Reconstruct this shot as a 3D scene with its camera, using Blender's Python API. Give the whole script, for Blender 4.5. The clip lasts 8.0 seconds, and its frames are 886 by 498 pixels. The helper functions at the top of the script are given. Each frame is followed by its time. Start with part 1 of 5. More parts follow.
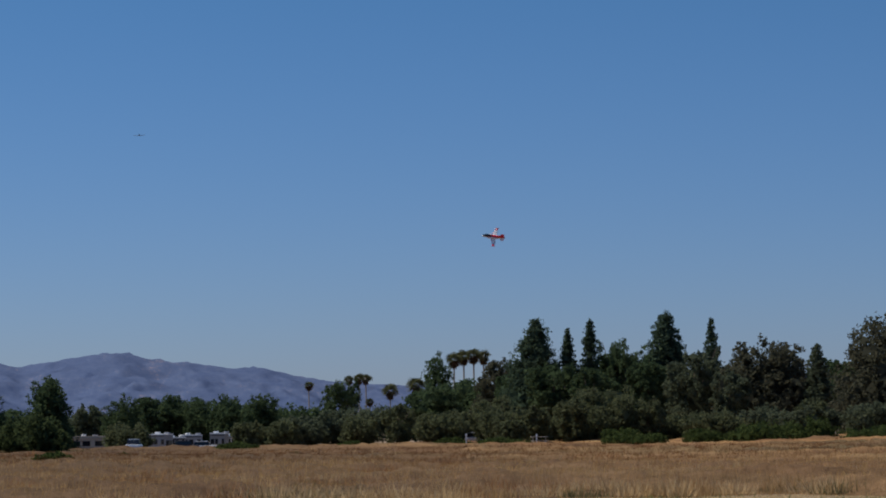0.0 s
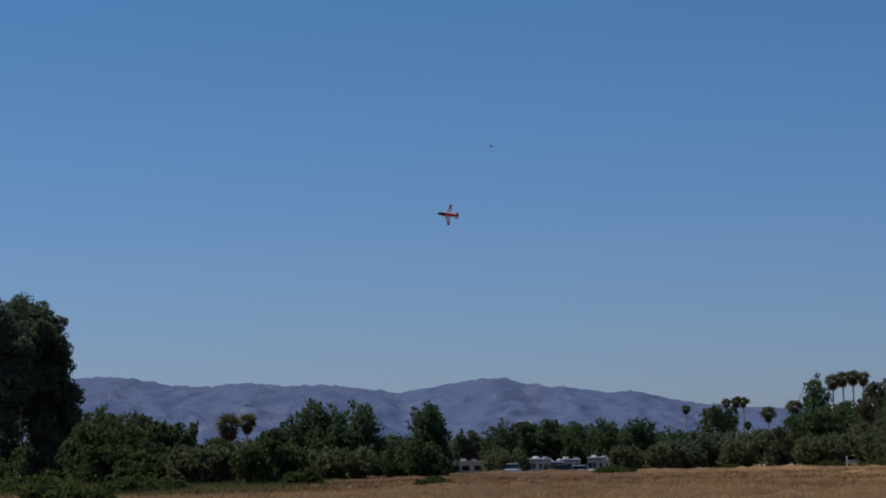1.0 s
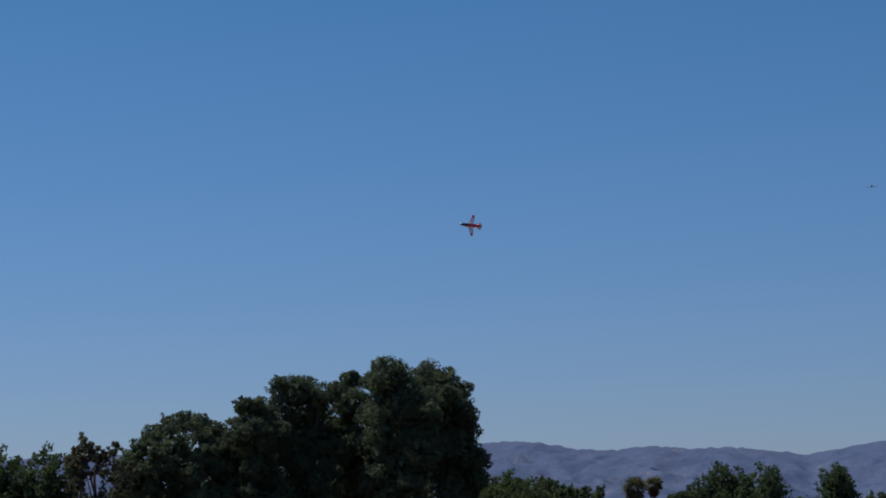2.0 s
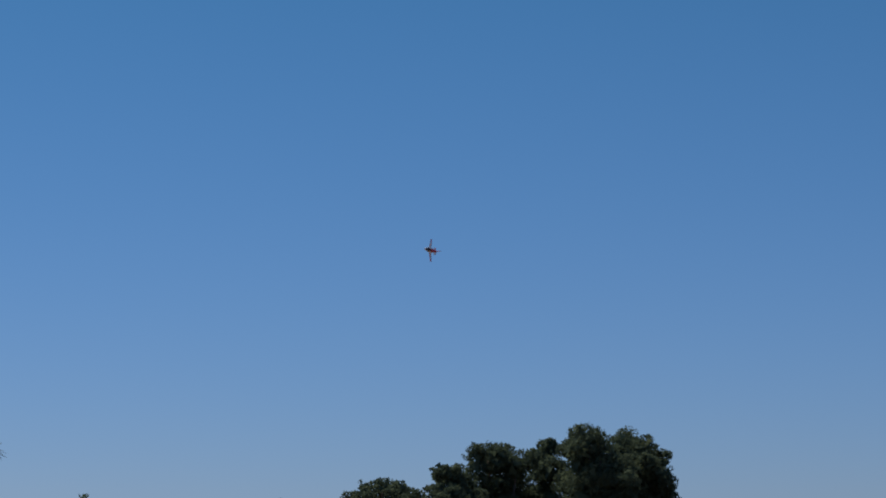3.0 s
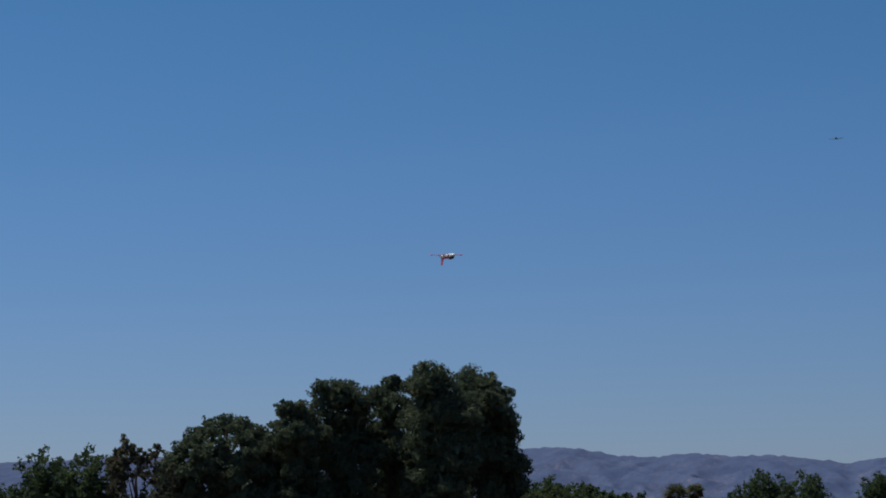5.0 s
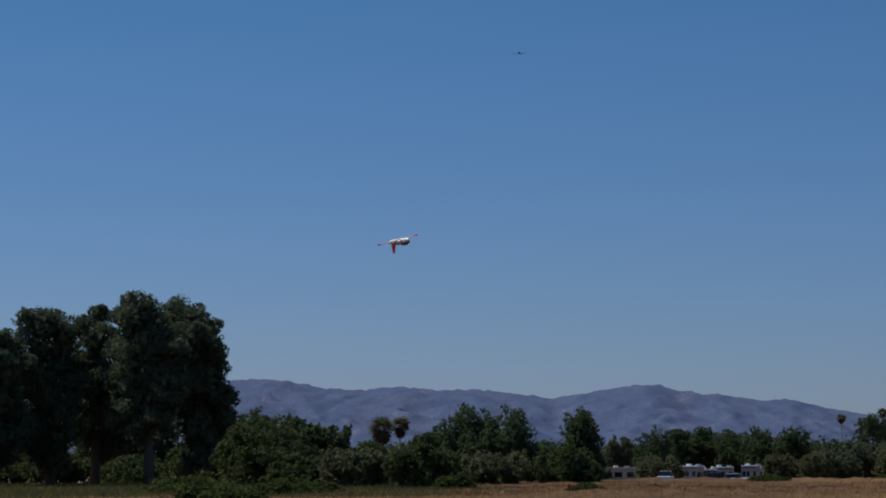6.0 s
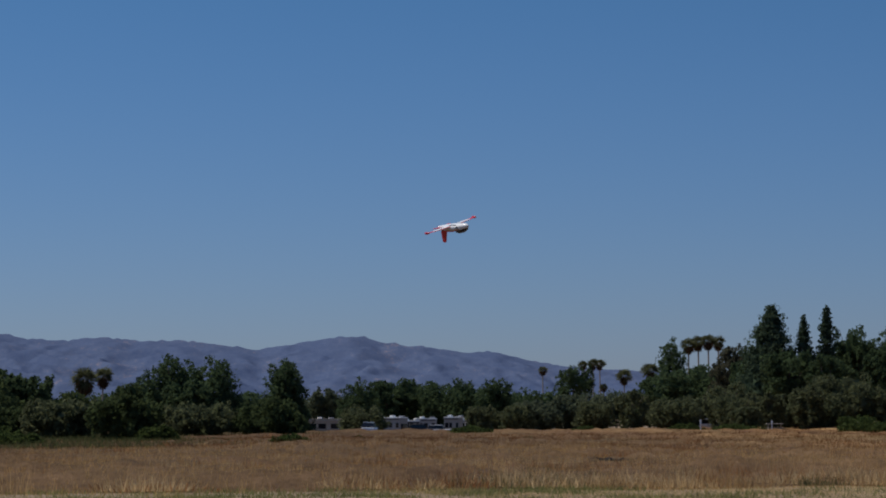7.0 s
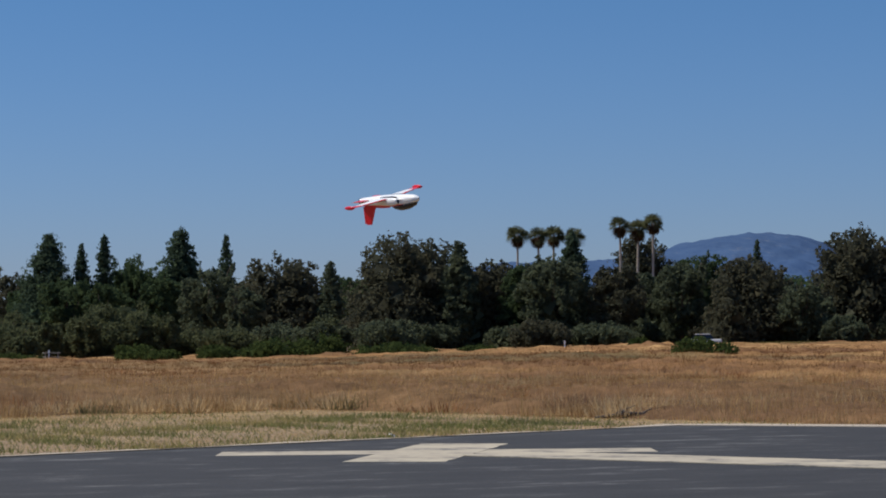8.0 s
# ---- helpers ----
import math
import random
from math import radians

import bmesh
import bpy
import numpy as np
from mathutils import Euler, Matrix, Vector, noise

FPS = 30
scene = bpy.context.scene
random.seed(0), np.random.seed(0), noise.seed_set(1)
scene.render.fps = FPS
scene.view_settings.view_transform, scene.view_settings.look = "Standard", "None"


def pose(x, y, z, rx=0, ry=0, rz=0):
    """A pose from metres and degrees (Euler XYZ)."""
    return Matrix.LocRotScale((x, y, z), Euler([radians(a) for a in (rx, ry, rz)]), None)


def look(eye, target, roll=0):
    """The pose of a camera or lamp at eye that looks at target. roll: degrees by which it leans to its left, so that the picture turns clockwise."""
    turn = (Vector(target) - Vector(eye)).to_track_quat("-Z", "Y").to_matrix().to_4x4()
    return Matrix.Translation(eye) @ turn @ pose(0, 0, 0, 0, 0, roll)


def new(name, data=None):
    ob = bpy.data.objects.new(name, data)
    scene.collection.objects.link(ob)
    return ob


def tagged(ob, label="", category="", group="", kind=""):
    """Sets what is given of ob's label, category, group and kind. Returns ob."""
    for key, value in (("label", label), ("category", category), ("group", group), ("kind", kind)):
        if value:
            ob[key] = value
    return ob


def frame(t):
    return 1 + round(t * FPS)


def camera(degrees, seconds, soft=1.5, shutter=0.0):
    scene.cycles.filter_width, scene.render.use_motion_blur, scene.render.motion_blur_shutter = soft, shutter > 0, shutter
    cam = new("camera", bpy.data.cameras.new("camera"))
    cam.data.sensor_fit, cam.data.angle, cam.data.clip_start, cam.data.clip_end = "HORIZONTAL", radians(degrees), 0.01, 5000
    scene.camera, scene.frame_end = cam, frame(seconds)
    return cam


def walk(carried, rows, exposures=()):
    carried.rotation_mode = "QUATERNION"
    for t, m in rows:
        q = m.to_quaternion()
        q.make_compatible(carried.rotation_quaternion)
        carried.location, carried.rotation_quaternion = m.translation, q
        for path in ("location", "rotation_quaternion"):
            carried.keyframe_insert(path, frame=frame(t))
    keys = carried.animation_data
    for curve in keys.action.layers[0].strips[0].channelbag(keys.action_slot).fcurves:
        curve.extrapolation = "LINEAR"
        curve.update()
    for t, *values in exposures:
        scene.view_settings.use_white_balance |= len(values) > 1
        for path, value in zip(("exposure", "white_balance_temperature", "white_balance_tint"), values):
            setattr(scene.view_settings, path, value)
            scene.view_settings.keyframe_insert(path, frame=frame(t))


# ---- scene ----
EYE = 1.7  # metres above the ground


# ---------------------------------------------------------------- camera
def aim(yaw, pitch, roll):
    """A pose of the standing camera: yaw to the left, pitch up, roll, in degrees."""
    return pose(0, 0, EYE, 90 + pitch, 0, yaw) @ pose(0, 0, 0, 0, 0, roll)


cam = camera(20.0, 8.0, soft=1.9)
walk(cam, [
    (0.0, aim(-8.540, 4.170, -0.643)),
    (0.3, aim(-6.184, 5.050, -0.790)),
    (0.5, aim(-4.795, 5.231, -0.681)),
    (0.7, aim(-3.316, 4.875, -0.792)),
    (1.0, aim(-0.000, 4.828, -0.954)),
    (1.2, aim(2.196, 5.384, -1.253)),
    (1.5, aim(4.988, 6.326, -1.343)),
    (1.7, aim(6.900, 6.620, -1.255)),
    (2.0, aim(9.167, 6.432, -1.200)),
    (2.1, aim(9.681, 6.417, -1.132)),
    (2.2, aim(10.219, 6.550, -1.050)),
    (3.3, aim(14.656, 8.233, -0.663)),
    (3.5, aim(15.080, 8.082, -0.599)),
    (4.0, aim(14.709, 8.174, -0.749)),
    (4.2, aim(14.166, 8.080, -0.743)),
    (4.5, aim(12.689, 7.331, -0.728)),
    (4.8, aim(11.119, 6.823, -0.772)),
    (5.0, aim(10.142, 6.561, -0.629)),
    (5.2, aim(9.200, 6.260, -0.475)),
    (6.3, aim(0.733, 4.455, -0.127)),
    (6.5, aim(-0.986, 4.145, -0.200)),
    (6.7, aim(-1.700, 4.043, -0.434)),
    (7.0, aim(-3.187, 3.862, -0.100)),
    (7.3, aim(-6.741, 3.720, -0.228)),
    (7.5, aim(-9.830, 3.239, -0.199)),
    (7.6, aim(-11.428, 2.934, -0.227)),
    (7.8, aim(-14.883, 2.435, -0.332)),
    (8.0, aim(-19.549, 2.153, -0.537)),
], exposures=[(0.0, 0.13), (2.0, 0.05), (3.5, 0.05), (5.0, -0.05), (7.0, -0.12), (7.5, -0.10), (8.0, 0.30)])

# ---------------------------------------------------------------- light
SUN_AZ, SUN_EL = -60.0, 54.0  # degrees, to the right of the y axis, and up
world = bpy.data.worlds.new("world")
scene.world = world
world.use_nodes = True
wn = world.node_tree
wn.nodes.clear()
w_out = wn.nodes.new("ShaderNodeOutputWorld")
w_bg = wn.nodes.new("ShaderNodeBackground")
w_sky = wn.nodes.new("ShaderNodeTexSky")
w_sky.sky_type = "NISHITA"
w_sky.sun_disc = False
w_sky.sun_elevation = radians(SUN_EL)
w_sky.sun_rotation = radians(SUN_AZ)
w_sky.altitude = 100
w_sky.air_density = 1.0
w_sky.dust_density = 0.3
w_sky.ozone_density = 3.0
w_bg.inputs["Strength"].default_value = 0.09
# in view, the clear sky deepens from a milky blue at the horizon to a full blue higher up
w_co = wn.nodes.new("ShaderNodeTexCoord")
w_sep = wn.nodes.new("ShaderNodeSeparateXYZ")
w_ramp = wn.nodes.new("ShaderNodeValToRGB")
w_ramp.color_ramp.elements[0].position, w_ramp.color_ramp.elements[0].color = 0.0, (0.389, 0.469, 0.772, 1)
w_ramp.color_ramp.elements[1].position, w_ramp.color_ramp.elements[1].color = 0.26, (0.216, 0.466, 0.645, 1)
# above the view the tint is raised again, as added fill for shaded sides
w_mid = w_ramp.color_ramp.elements.new(0.5)
w_mid.color = (0.95, 1.05, 1.22, 1)
w_high = w_ramp.color_ramp.elements.new(1.0)
w_high.color = (0.95, 1.05, 1.25, 1)
w_mul = wn.nodes.new("ShaderNodeMixRGB")
w_mul.blend_type = "MULTIPLY"
w_mul.inputs[0].default_value = 1.0
wn.links.new(w_co.outputs["Generated"], w_sep.inputs[0])
wn.links.new(w_sep.outputs["Z"], w_ramp.inputs[0])
wn.links.new(w_sky.outputs[0], w_mul.inputs[1])
wn.links.new(w_ramp.outputs[0], w_mul.inputs[2])
wn.links.new(w_mul.outputs[0], w_bg.inputs[0])
wn.links.new(w_bg.outputs[0], w_out.inputs[0])
sun_data = bpy.data.lights.new("sun", "SUN")
sun_data.energy = 3.9
sun_data.angle = radians(0.5)
sun_data.color = (1.0, 0.94, 0.85)
sun = new("sun", sun_data)
sx = math.sin(radians(SUN_AZ)) * math.cos(radians(SUN_EL))
sy = math.cos(radians(SUN_AZ)) * math.cos(radians(SUN_EL))
sun.matrix_world = look((sx * 300, sy * 300, 300 * math.sin(radians(SUN_EL))), (0, 0, 0))


# ---------------------------------------------------------------- materials
def node(tree, kind, **values):
    n = tree.nodes.new(kind)
    for k, v in values.items():
        n.inputs[k.replace("_", " ")].default_value = v
    return n


def plain(name, colour, rough=0.5, metal=0.0, vary=0.12, scale=6.0, bump=0.0):
    """A surface with a cloudy variation of its colour and some fine relief."""
    m = bpy.data.materials.new(name)
    m.use_nodes = True
    t = m.node_tree
    b = t.nodes["Principled BSDF"]
    b.inputs["Roughness"].default_value = rough
    b.inputs["Metallic"].default_value = metal
    co = t.nodes.new("ShaderNodeTexCoord")
    big = node(t, "ShaderNodeTexNoise", Scale=scale, Detail=4.0)
    small = node(t, "ShaderNodeTexNoise", Scale=scale * 9, Detail=3.0)
    add = t.nodes.new("ShaderNodeMath")
    add.operation = "ADD"
    mix = t.nodes.new("ShaderNodeMixRGB")
    mix.inputs[1].default_value = (*[c * (1 - vary) for c in colour], 1)
    mix.inputs[2].default_value = (*[min(1, c * (1 + vary)) for c in colour], 1)
    half = t.nodes.new("ShaderNodeMath")
    half.operation = "MULTIPLY"
    half.inputs[1].default_value = 0.5
    t.links.new(co.outputs["Object"], big.inputs["Vector"])
    t.links.new(co.outputs["Object"], small.inputs["Vector"])
    t.links.new(big.outputs[0], add.inputs[0])
    t.links.new(small.outputs[0], add.inputs[1])
    t.links.new(add.outputs[0], half.inputs[0])
    t.links.new(half.outputs[0], mix.inputs[0])
    t.links.new(mix.outputs[0], b.inputs["Base Color"])
    if bump:
        bp = node(t, "ShaderNodeBump", Strength=bump, Distance=0.02)
        t.links.new(small.outputs[0], bp.inputs["Height"])
        t.links.new(bp.outputs[0], b.inputs["Normal"])
    return m


def speckled(name, colours, rough=0.9, patch=None, patch_scale=0.05, patch_lo=0.42, patch_hi=0.62, through_light=0.50):
    """Leaves or blades: each its own shade; patch: a second palette that takes over in cloudy patches."""
    m = bpy.data.materials.new(name)
    m.use_nodes = True
    t = m.node_tree
    b = t.nodes["Principled BSDF"]
    b.inputs["Roughness"].default_value = rough
    b.inputs["Specular IOR Level"].default_value = 0.04
    geo = t.nodes.new("ShaderNodeNewGeometry")

    def ramp(cols):
        r = t.nodes.new("ShaderNodeValToRGB")
        while len(r.color_ramp.elements) < len(cols):
            r.color_ramp.elements.new(0.5)
        for i, c in enumerate(cols):
            r.color_ramp.elements[i].position = i / (len(cols) - 1)
            r.color_ramp.elements[i].color = (*c, 1)
        t.links.new(geo.outputs["Random Per Island"], r.inputs[0])
        return r

    first = ramp(colours)
    last = first.outputs[0]
    co = t.nodes.new("ShaderNodeTexCoord")
    if patch:
        second = ramp(patch)
        nz = node(t, "ShaderNodeTexNoise", Scale=patch_scale, Detail=5.0, Roughness=0.6)
        t.links.new(co.outputs["Object"], nz.inputs["Vector"])
        rm = t.nodes.new("ShaderNodeMapRange")
        rm.inputs["From Min"].default_value, rm.inputs["From Max"].default_value = patch_lo, patch_hi
        t.links.new(nz.outputs[0], rm.inputs["Value"])
        mx = t.nodes.new("ShaderNodeMixRGB")
        t.links.new(rm.outputs[0], mx.inputs[0])
        t.links.new(last, mx.inputs[1])
        t.links.new(second.outputs[0], mx.inputs[2])
        last = mx.outputs[0]
    t.links.new(last, b.inputs["Base Color"])
    thin = t.nodes.new("ShaderNodeBsdfTranslucent")
    t.links.new(last, thin.inputs["Color"])
    both = t.nodes.new("ShaderNodeMixShader")
    both.inputs[0].default_value = through_light
    t.links.new(b.outputs[0], both.inputs[1])
    t.links.new(thin.outputs[0], both.inputs[2])
    t.links.new(both.outputs[0], t.nodes["Material Output"].inputs["Surface"])
    return m


BARK = plain("bark", (0.10, 0.075, 0.055), 0.9, scale=3, vary=0.4, bump=0.6)
PALM_BARK = plain("palm_bark", (0.30, 0.26, 0.22), 0.9, scale=4, vary=0.3, bump=0.6)
LEAF = {
    "pine": speckled("pine_needles", [(0.068, 0.090, 0.056), (0.088, 0.112, 0.066), (0.112, 0.136, 0.076)], through_light=0.36),
    "conifer": speckled("conifer_needles", [(0.0526, 0.0762, 0.0495), (0.0628, 0.0915, 0.0570), (0.0749, 0.1054, 0.0617)]),
    "broad": speckled("broad_leaves", [(0.0490, 0.0742, 0.0359), (0.0600, 0.0876, 0.0417), (0.0735, 0.1027, 0.0471)]),
    "euca": speckled("grey_green_leaves", [(0.0752, 0.0920, 0.0568), (0.0912, 0.1086, 0.0662), (0.1048, 0.1194, 0.0706)]),
    "brown": speckled("brown_green_leaves", [(0.0722, 0.0761, 0.0513), (0.0782, 0.0787, 0.0507), (0.0817, 0.0766, 0.0486)]),
    "olive": speckled("olive_leaves", [(0.070, 0.082, 0.040), (0.098, 0.110, 0.055), (0.125, 0.135, 0.070)]),
    "bush": speckled("bush_leaves", [(0.0509, 0.0707, 0.0297), (0.0616, 0.0826, 0.0335), (0.0740, 0.0942, 0.0384)]),
    "weed": speckled("weed_leaves", [(0.0396, 0.0562, 0.0175), (0.0550, 0.0756, 0.0233), (0.0770, 0.0994, 0.0310)]),
    "frond": speckled("palm_fronds", [(0.0601, 0.0691, 0.0326), (0.0901, 0.0968, 0.0450), (0.1287, 0.1296, 0.0660)]),
    "dead": speckled("dead_fronds", [(0.0562, 0.0357, 0.0208), (0.0965, 0.0608, 0.0358), (0.1447, 0.0925, 0.0548)]),
}
GRASS_NEAR = speckled("dry_grass", [(0.3088, 0.1917, 0.0728), (0.4492, 0.2843, 0.1116), (0.6175, 0.4099, 0.1746)], 0.9, [(0.1684, 0.0926, 0.0505), (0.2457, 0.1296, 0.0602), (0.3509, 0.1851, 0.0796)], 0.13, 0.47, 0.63)
GRASS_FAR = speckled("dry_grass_far", [(0.1382, 0.0680, 0.0273), (0.1764, 0.0860, 0.0345), (0.2289, 0.1158, 0.0477)], 0.9, [(0.1049, 0.0500, 0.0250), (0.1382, 0.0665, 0.0304), (0.1620, 0.0767, 0.0340)], 0.045, 0.45, 0.57)
GRASS_GREEN = speckled("green_weeds", [(0.120, 0.135, 0.045), (0.175, 0.180, 0.064), (0.255, 0.240, 0.100)], 0.9, [(0.3100, 0.2300, 0.0920), (0.4100, 0.3100, 0.1320), (0.5200, 0.4100, 0.1920)], 0.24, 0.50, 0.66)
WHITE = plain("white_gelcoat", (0.78, 0.78, 0.76), 0.3, scale=3, vary=0.05)
RED = plain("red_paint", (0.62, 0.012, 0.028), 0.3, scale=3, vary=0.08)
DARK = plain("dark_glass", (0.012, 0.014, 0.018), 0.08, scale=2, vary=0.2)
METAL = plain("nozzle_metal", (0.30, 0.29, 0.28), 0.35, 0.9, scale=8)
SLATE = plain("slate_paint", (0.035, 0.038, 0.045), 0.5, scale=2)
SHELL = plain("motorhome_shell", (0.24, 0.24, 0.24), 0.45, scale=1.2, vary=0.15)
GREY = plain("grey_paint", (0.30, 0.31, 0.33), 0.5, scale=2)
BEIGE = plain("beige_siding", (0.50, 0.40, 0.29), 0.75, scale=1.5, vary=0.15)
TYRE = plain("tyre_rubber", (0.02, 0.02, 0.02), 0.85)
PAINT = plain("weathered_pale_wood", (0.38, 0.325, 0.25), 0.85, scale=2.4, vary=0.30, bump=0.2)


def marking_material():
    """Cream road paint, rubbed through to the asphalt along the way of the wheels."""
    m = bpy.data.materials.new("worn_marking_paint")
    m.use_nodes = True
    t = m.node_tree
    b = t.nodes["Principled BSDF"]
    b.inputs["Roughness"].default_value = 0.85
    co = t.nodes.new("ShaderNodeTexCoord")
    mp = t.nodes.new("ShaderNodeMapping")
    mp.inputs["Rotation"].default_value = (0, 0, radians(20))
    mp.inputs["Scale"].default_value = (1.1, 0.8, 1.0)
    t.links.new(co.outputs["Object"], mp.inputs["Vector"])
    rub = node(t, "ShaderNodeTexNoise", Scale=1.2, Detail=9.0, Roughness=0.7)
    t.links.new(mp.outputs[0], rub.inputs["Vector"])
    r = t.nodes.new("ShaderNodeValToRGB")
    r.color_ramp.elements[0].position, r.color_ramp.elements[0].color = 0.36, (0.10, 0.095, 0.085, 1)
    r.color_ramp.elements[1].position, r.color_ramp.elements[1].color = 0.62, (0.42, 0.36, 0.255, 1)
    e = r.color_ramp.elements.new(0.46)
    e.color = (0.32, 0.275, 0.20, 1)
    t.links.new(rub.outputs[0], r.inputs[0])
    t.links.new(r.outputs[0], b.inputs["Base Color"])
    return m


MARKING = marking_material()


# ---------------------------------------------------------------- ground
def smooth(v, a, b):
    u = np.clip((np.asarray(v, float) - a) / (b - a), 0, 1)
    return u * u * (3 - 2 * u)


def terrain(x, y):
    """The height of the ground, for arrays too."""
    x, y = np.asarray(x, float), np.asarray(y, float)
    d, az = np.hypot(x, y), np.degrees(np.arctan2(x, y))
    front = smooth(y, 0, 30)
    rise = 1.0 * smooth(az, 12, 27) * smooth(d, 90, 260)
    drop = -1.3 * smooth(d, 290, 370) * (1 - smooth(az, 5, 9))
    roll = 0.10 * np.sin(x * 0.11 + 1.3 * np.sin(y * 0.045)) * np.sin(y * 0.083 + 0.6) * smooth(d, 75, 140) * (1 - smooth(d, 600, 900))
    return (rise + drop + roll) * front * (1 - smooth(d, 1500, 2600)) - 0.03


def mesh_object(name, verts, faces, material, parent=None, label="", smooth_shade=False):
    me = bpy.data.meshes.new(name)
    me.from_pydata([tuple(v) for v in verts], [], [tuple(f) for f in faces])
    me.update()
    if smooth_shade:
        me.polygons.foreach_set("use_smooth", [True] * len(me.polygons))
    me.materials.append(material)
    ob = new(name, me)
    if parent:
        ob.parent = parent
    if label:
        tagged(ob, label)
    return ob


def quads_object(name, verts, sides, material, parent=None, label=""):
    """Many loose faces of the same number of sides, from one array of corners."""
    verts = np.asarray(verts, np.float32).reshape(-1, 3)
    n = len(verts) // sides
    me = bpy.data.meshes.new(name)
    me.vertices.add(len(verts))
    me.vertices.foreach_set("co", verts.ravel())
    me.loops.add(len(verts))
    me.loops.foreach_set("vertex_index", np.arange(len(verts), dtype=np.int32))
    me.polygons.add(n)
    me.polygons.foreach_set("loop_start", np.arange(n, dtype=np.int32) * sides)
    me.update(calc_edges=True)
    me.validate()
    me.materials.append(material)
    ob = new(name, me)
    if parent:
        ob.parent = parent
    if label:
        tagged(ob, label)
    return ob


def ground_material():
    m = bpy.data.materials.new("dry_field_soil")
    m.use_nodes = True
    t = m.node_tree
    b = t.nodes["Principled BSDF"]
    b.inputs["Roughness"].default_value = 0.95
    co = t.nodes.new("ShaderNodeTexCoord")
    big = node(t, "ShaderNodeTexNoise", Scale=0.05, Detail=6.0, Roughness=0.6)
    fine = node(t, "ShaderNodeTexNoise", Scale=2.5, Detail=5.0, Roughness=0.7)
    for n in (big, fine):
        t.links.new(co.outputs["Object"], n.inputs["Vector"])
    r1 = t.nodes.new("ShaderNodeValToRGB")
    r1.color_ramp.elements[0].position, r1.color_ramp.elements[1].position = 0.35, 0.65
    r1.color_ramp.elements[0].color = (0.235, 0.165, 0.088, 1)
    r1.color_ramp.elements[1].color = (0.20, 0.125, 0.065, 1)
    r2 = t.nodes.new("ShaderNodeValToRGB")
    r2.color_ramp.elements[0].color = (0.55, 0.55, 0.55, 1)
    r2.color_ramp.elements[1].color = (1.3, 1.3, 1.3, 1)
    mul = t.nodes.new("ShaderNodeMixRGB")
    mul.blend_type = "MULTIPLY"
    mul.inputs[0].default_value = 1.0
    t.links.new(big.outputs[0], r1.inputs[0])
    t.links.new(fine.outputs[0], r2.inputs[0])
    t.links.new(r1.outputs[0], mul.inputs[1])
    t.links.new(r2.outputs[0], mul.inputs[2])
    t.links.new(mul.outputs[0], b.inputs["Base Color"])
    bp = node(t, "ShaderNodeBump", Strength=0.6, Distance=0.06)
    t.links.new(fine.outputs[0], bp.inputs["Height"])
    t.links.new(bp.outputs[0], b.inputs["Normal"])
    return m


def make_ground():
    rings = np.concatenate([[0.0], np.geomspace(6, 4850, 120)])
    spokes = 360
    a = np.linspace(0, 2 * np.pi, spokes, endpoint=False)
    verts = [(0, 0, 0)]
    for r in rings[1:]:
        x, y = r * np.sin(a), r * np.cos(a)
        verts += list(zip(x, y, terrain(x, y)))
    faces = [(0, 1 + (j + 1) % spokes, 1 + j) for j in range(spokes)]
    for i in range(len(rings) - 2):
        p, q = 1 + i * spokes, 1 + (i + 1) * spokes
        for j in range(spokes):
            k = (j + 1) % spokes
            faces.append((p + j, p + k, q + k, q + j))
    ob = mesh_object("ground", verts, faces, ground_material(), smooth_shade=True)
    tagged(ob, "dry brown field soil under wild grass", "ground", kind="structure")


make_ground()


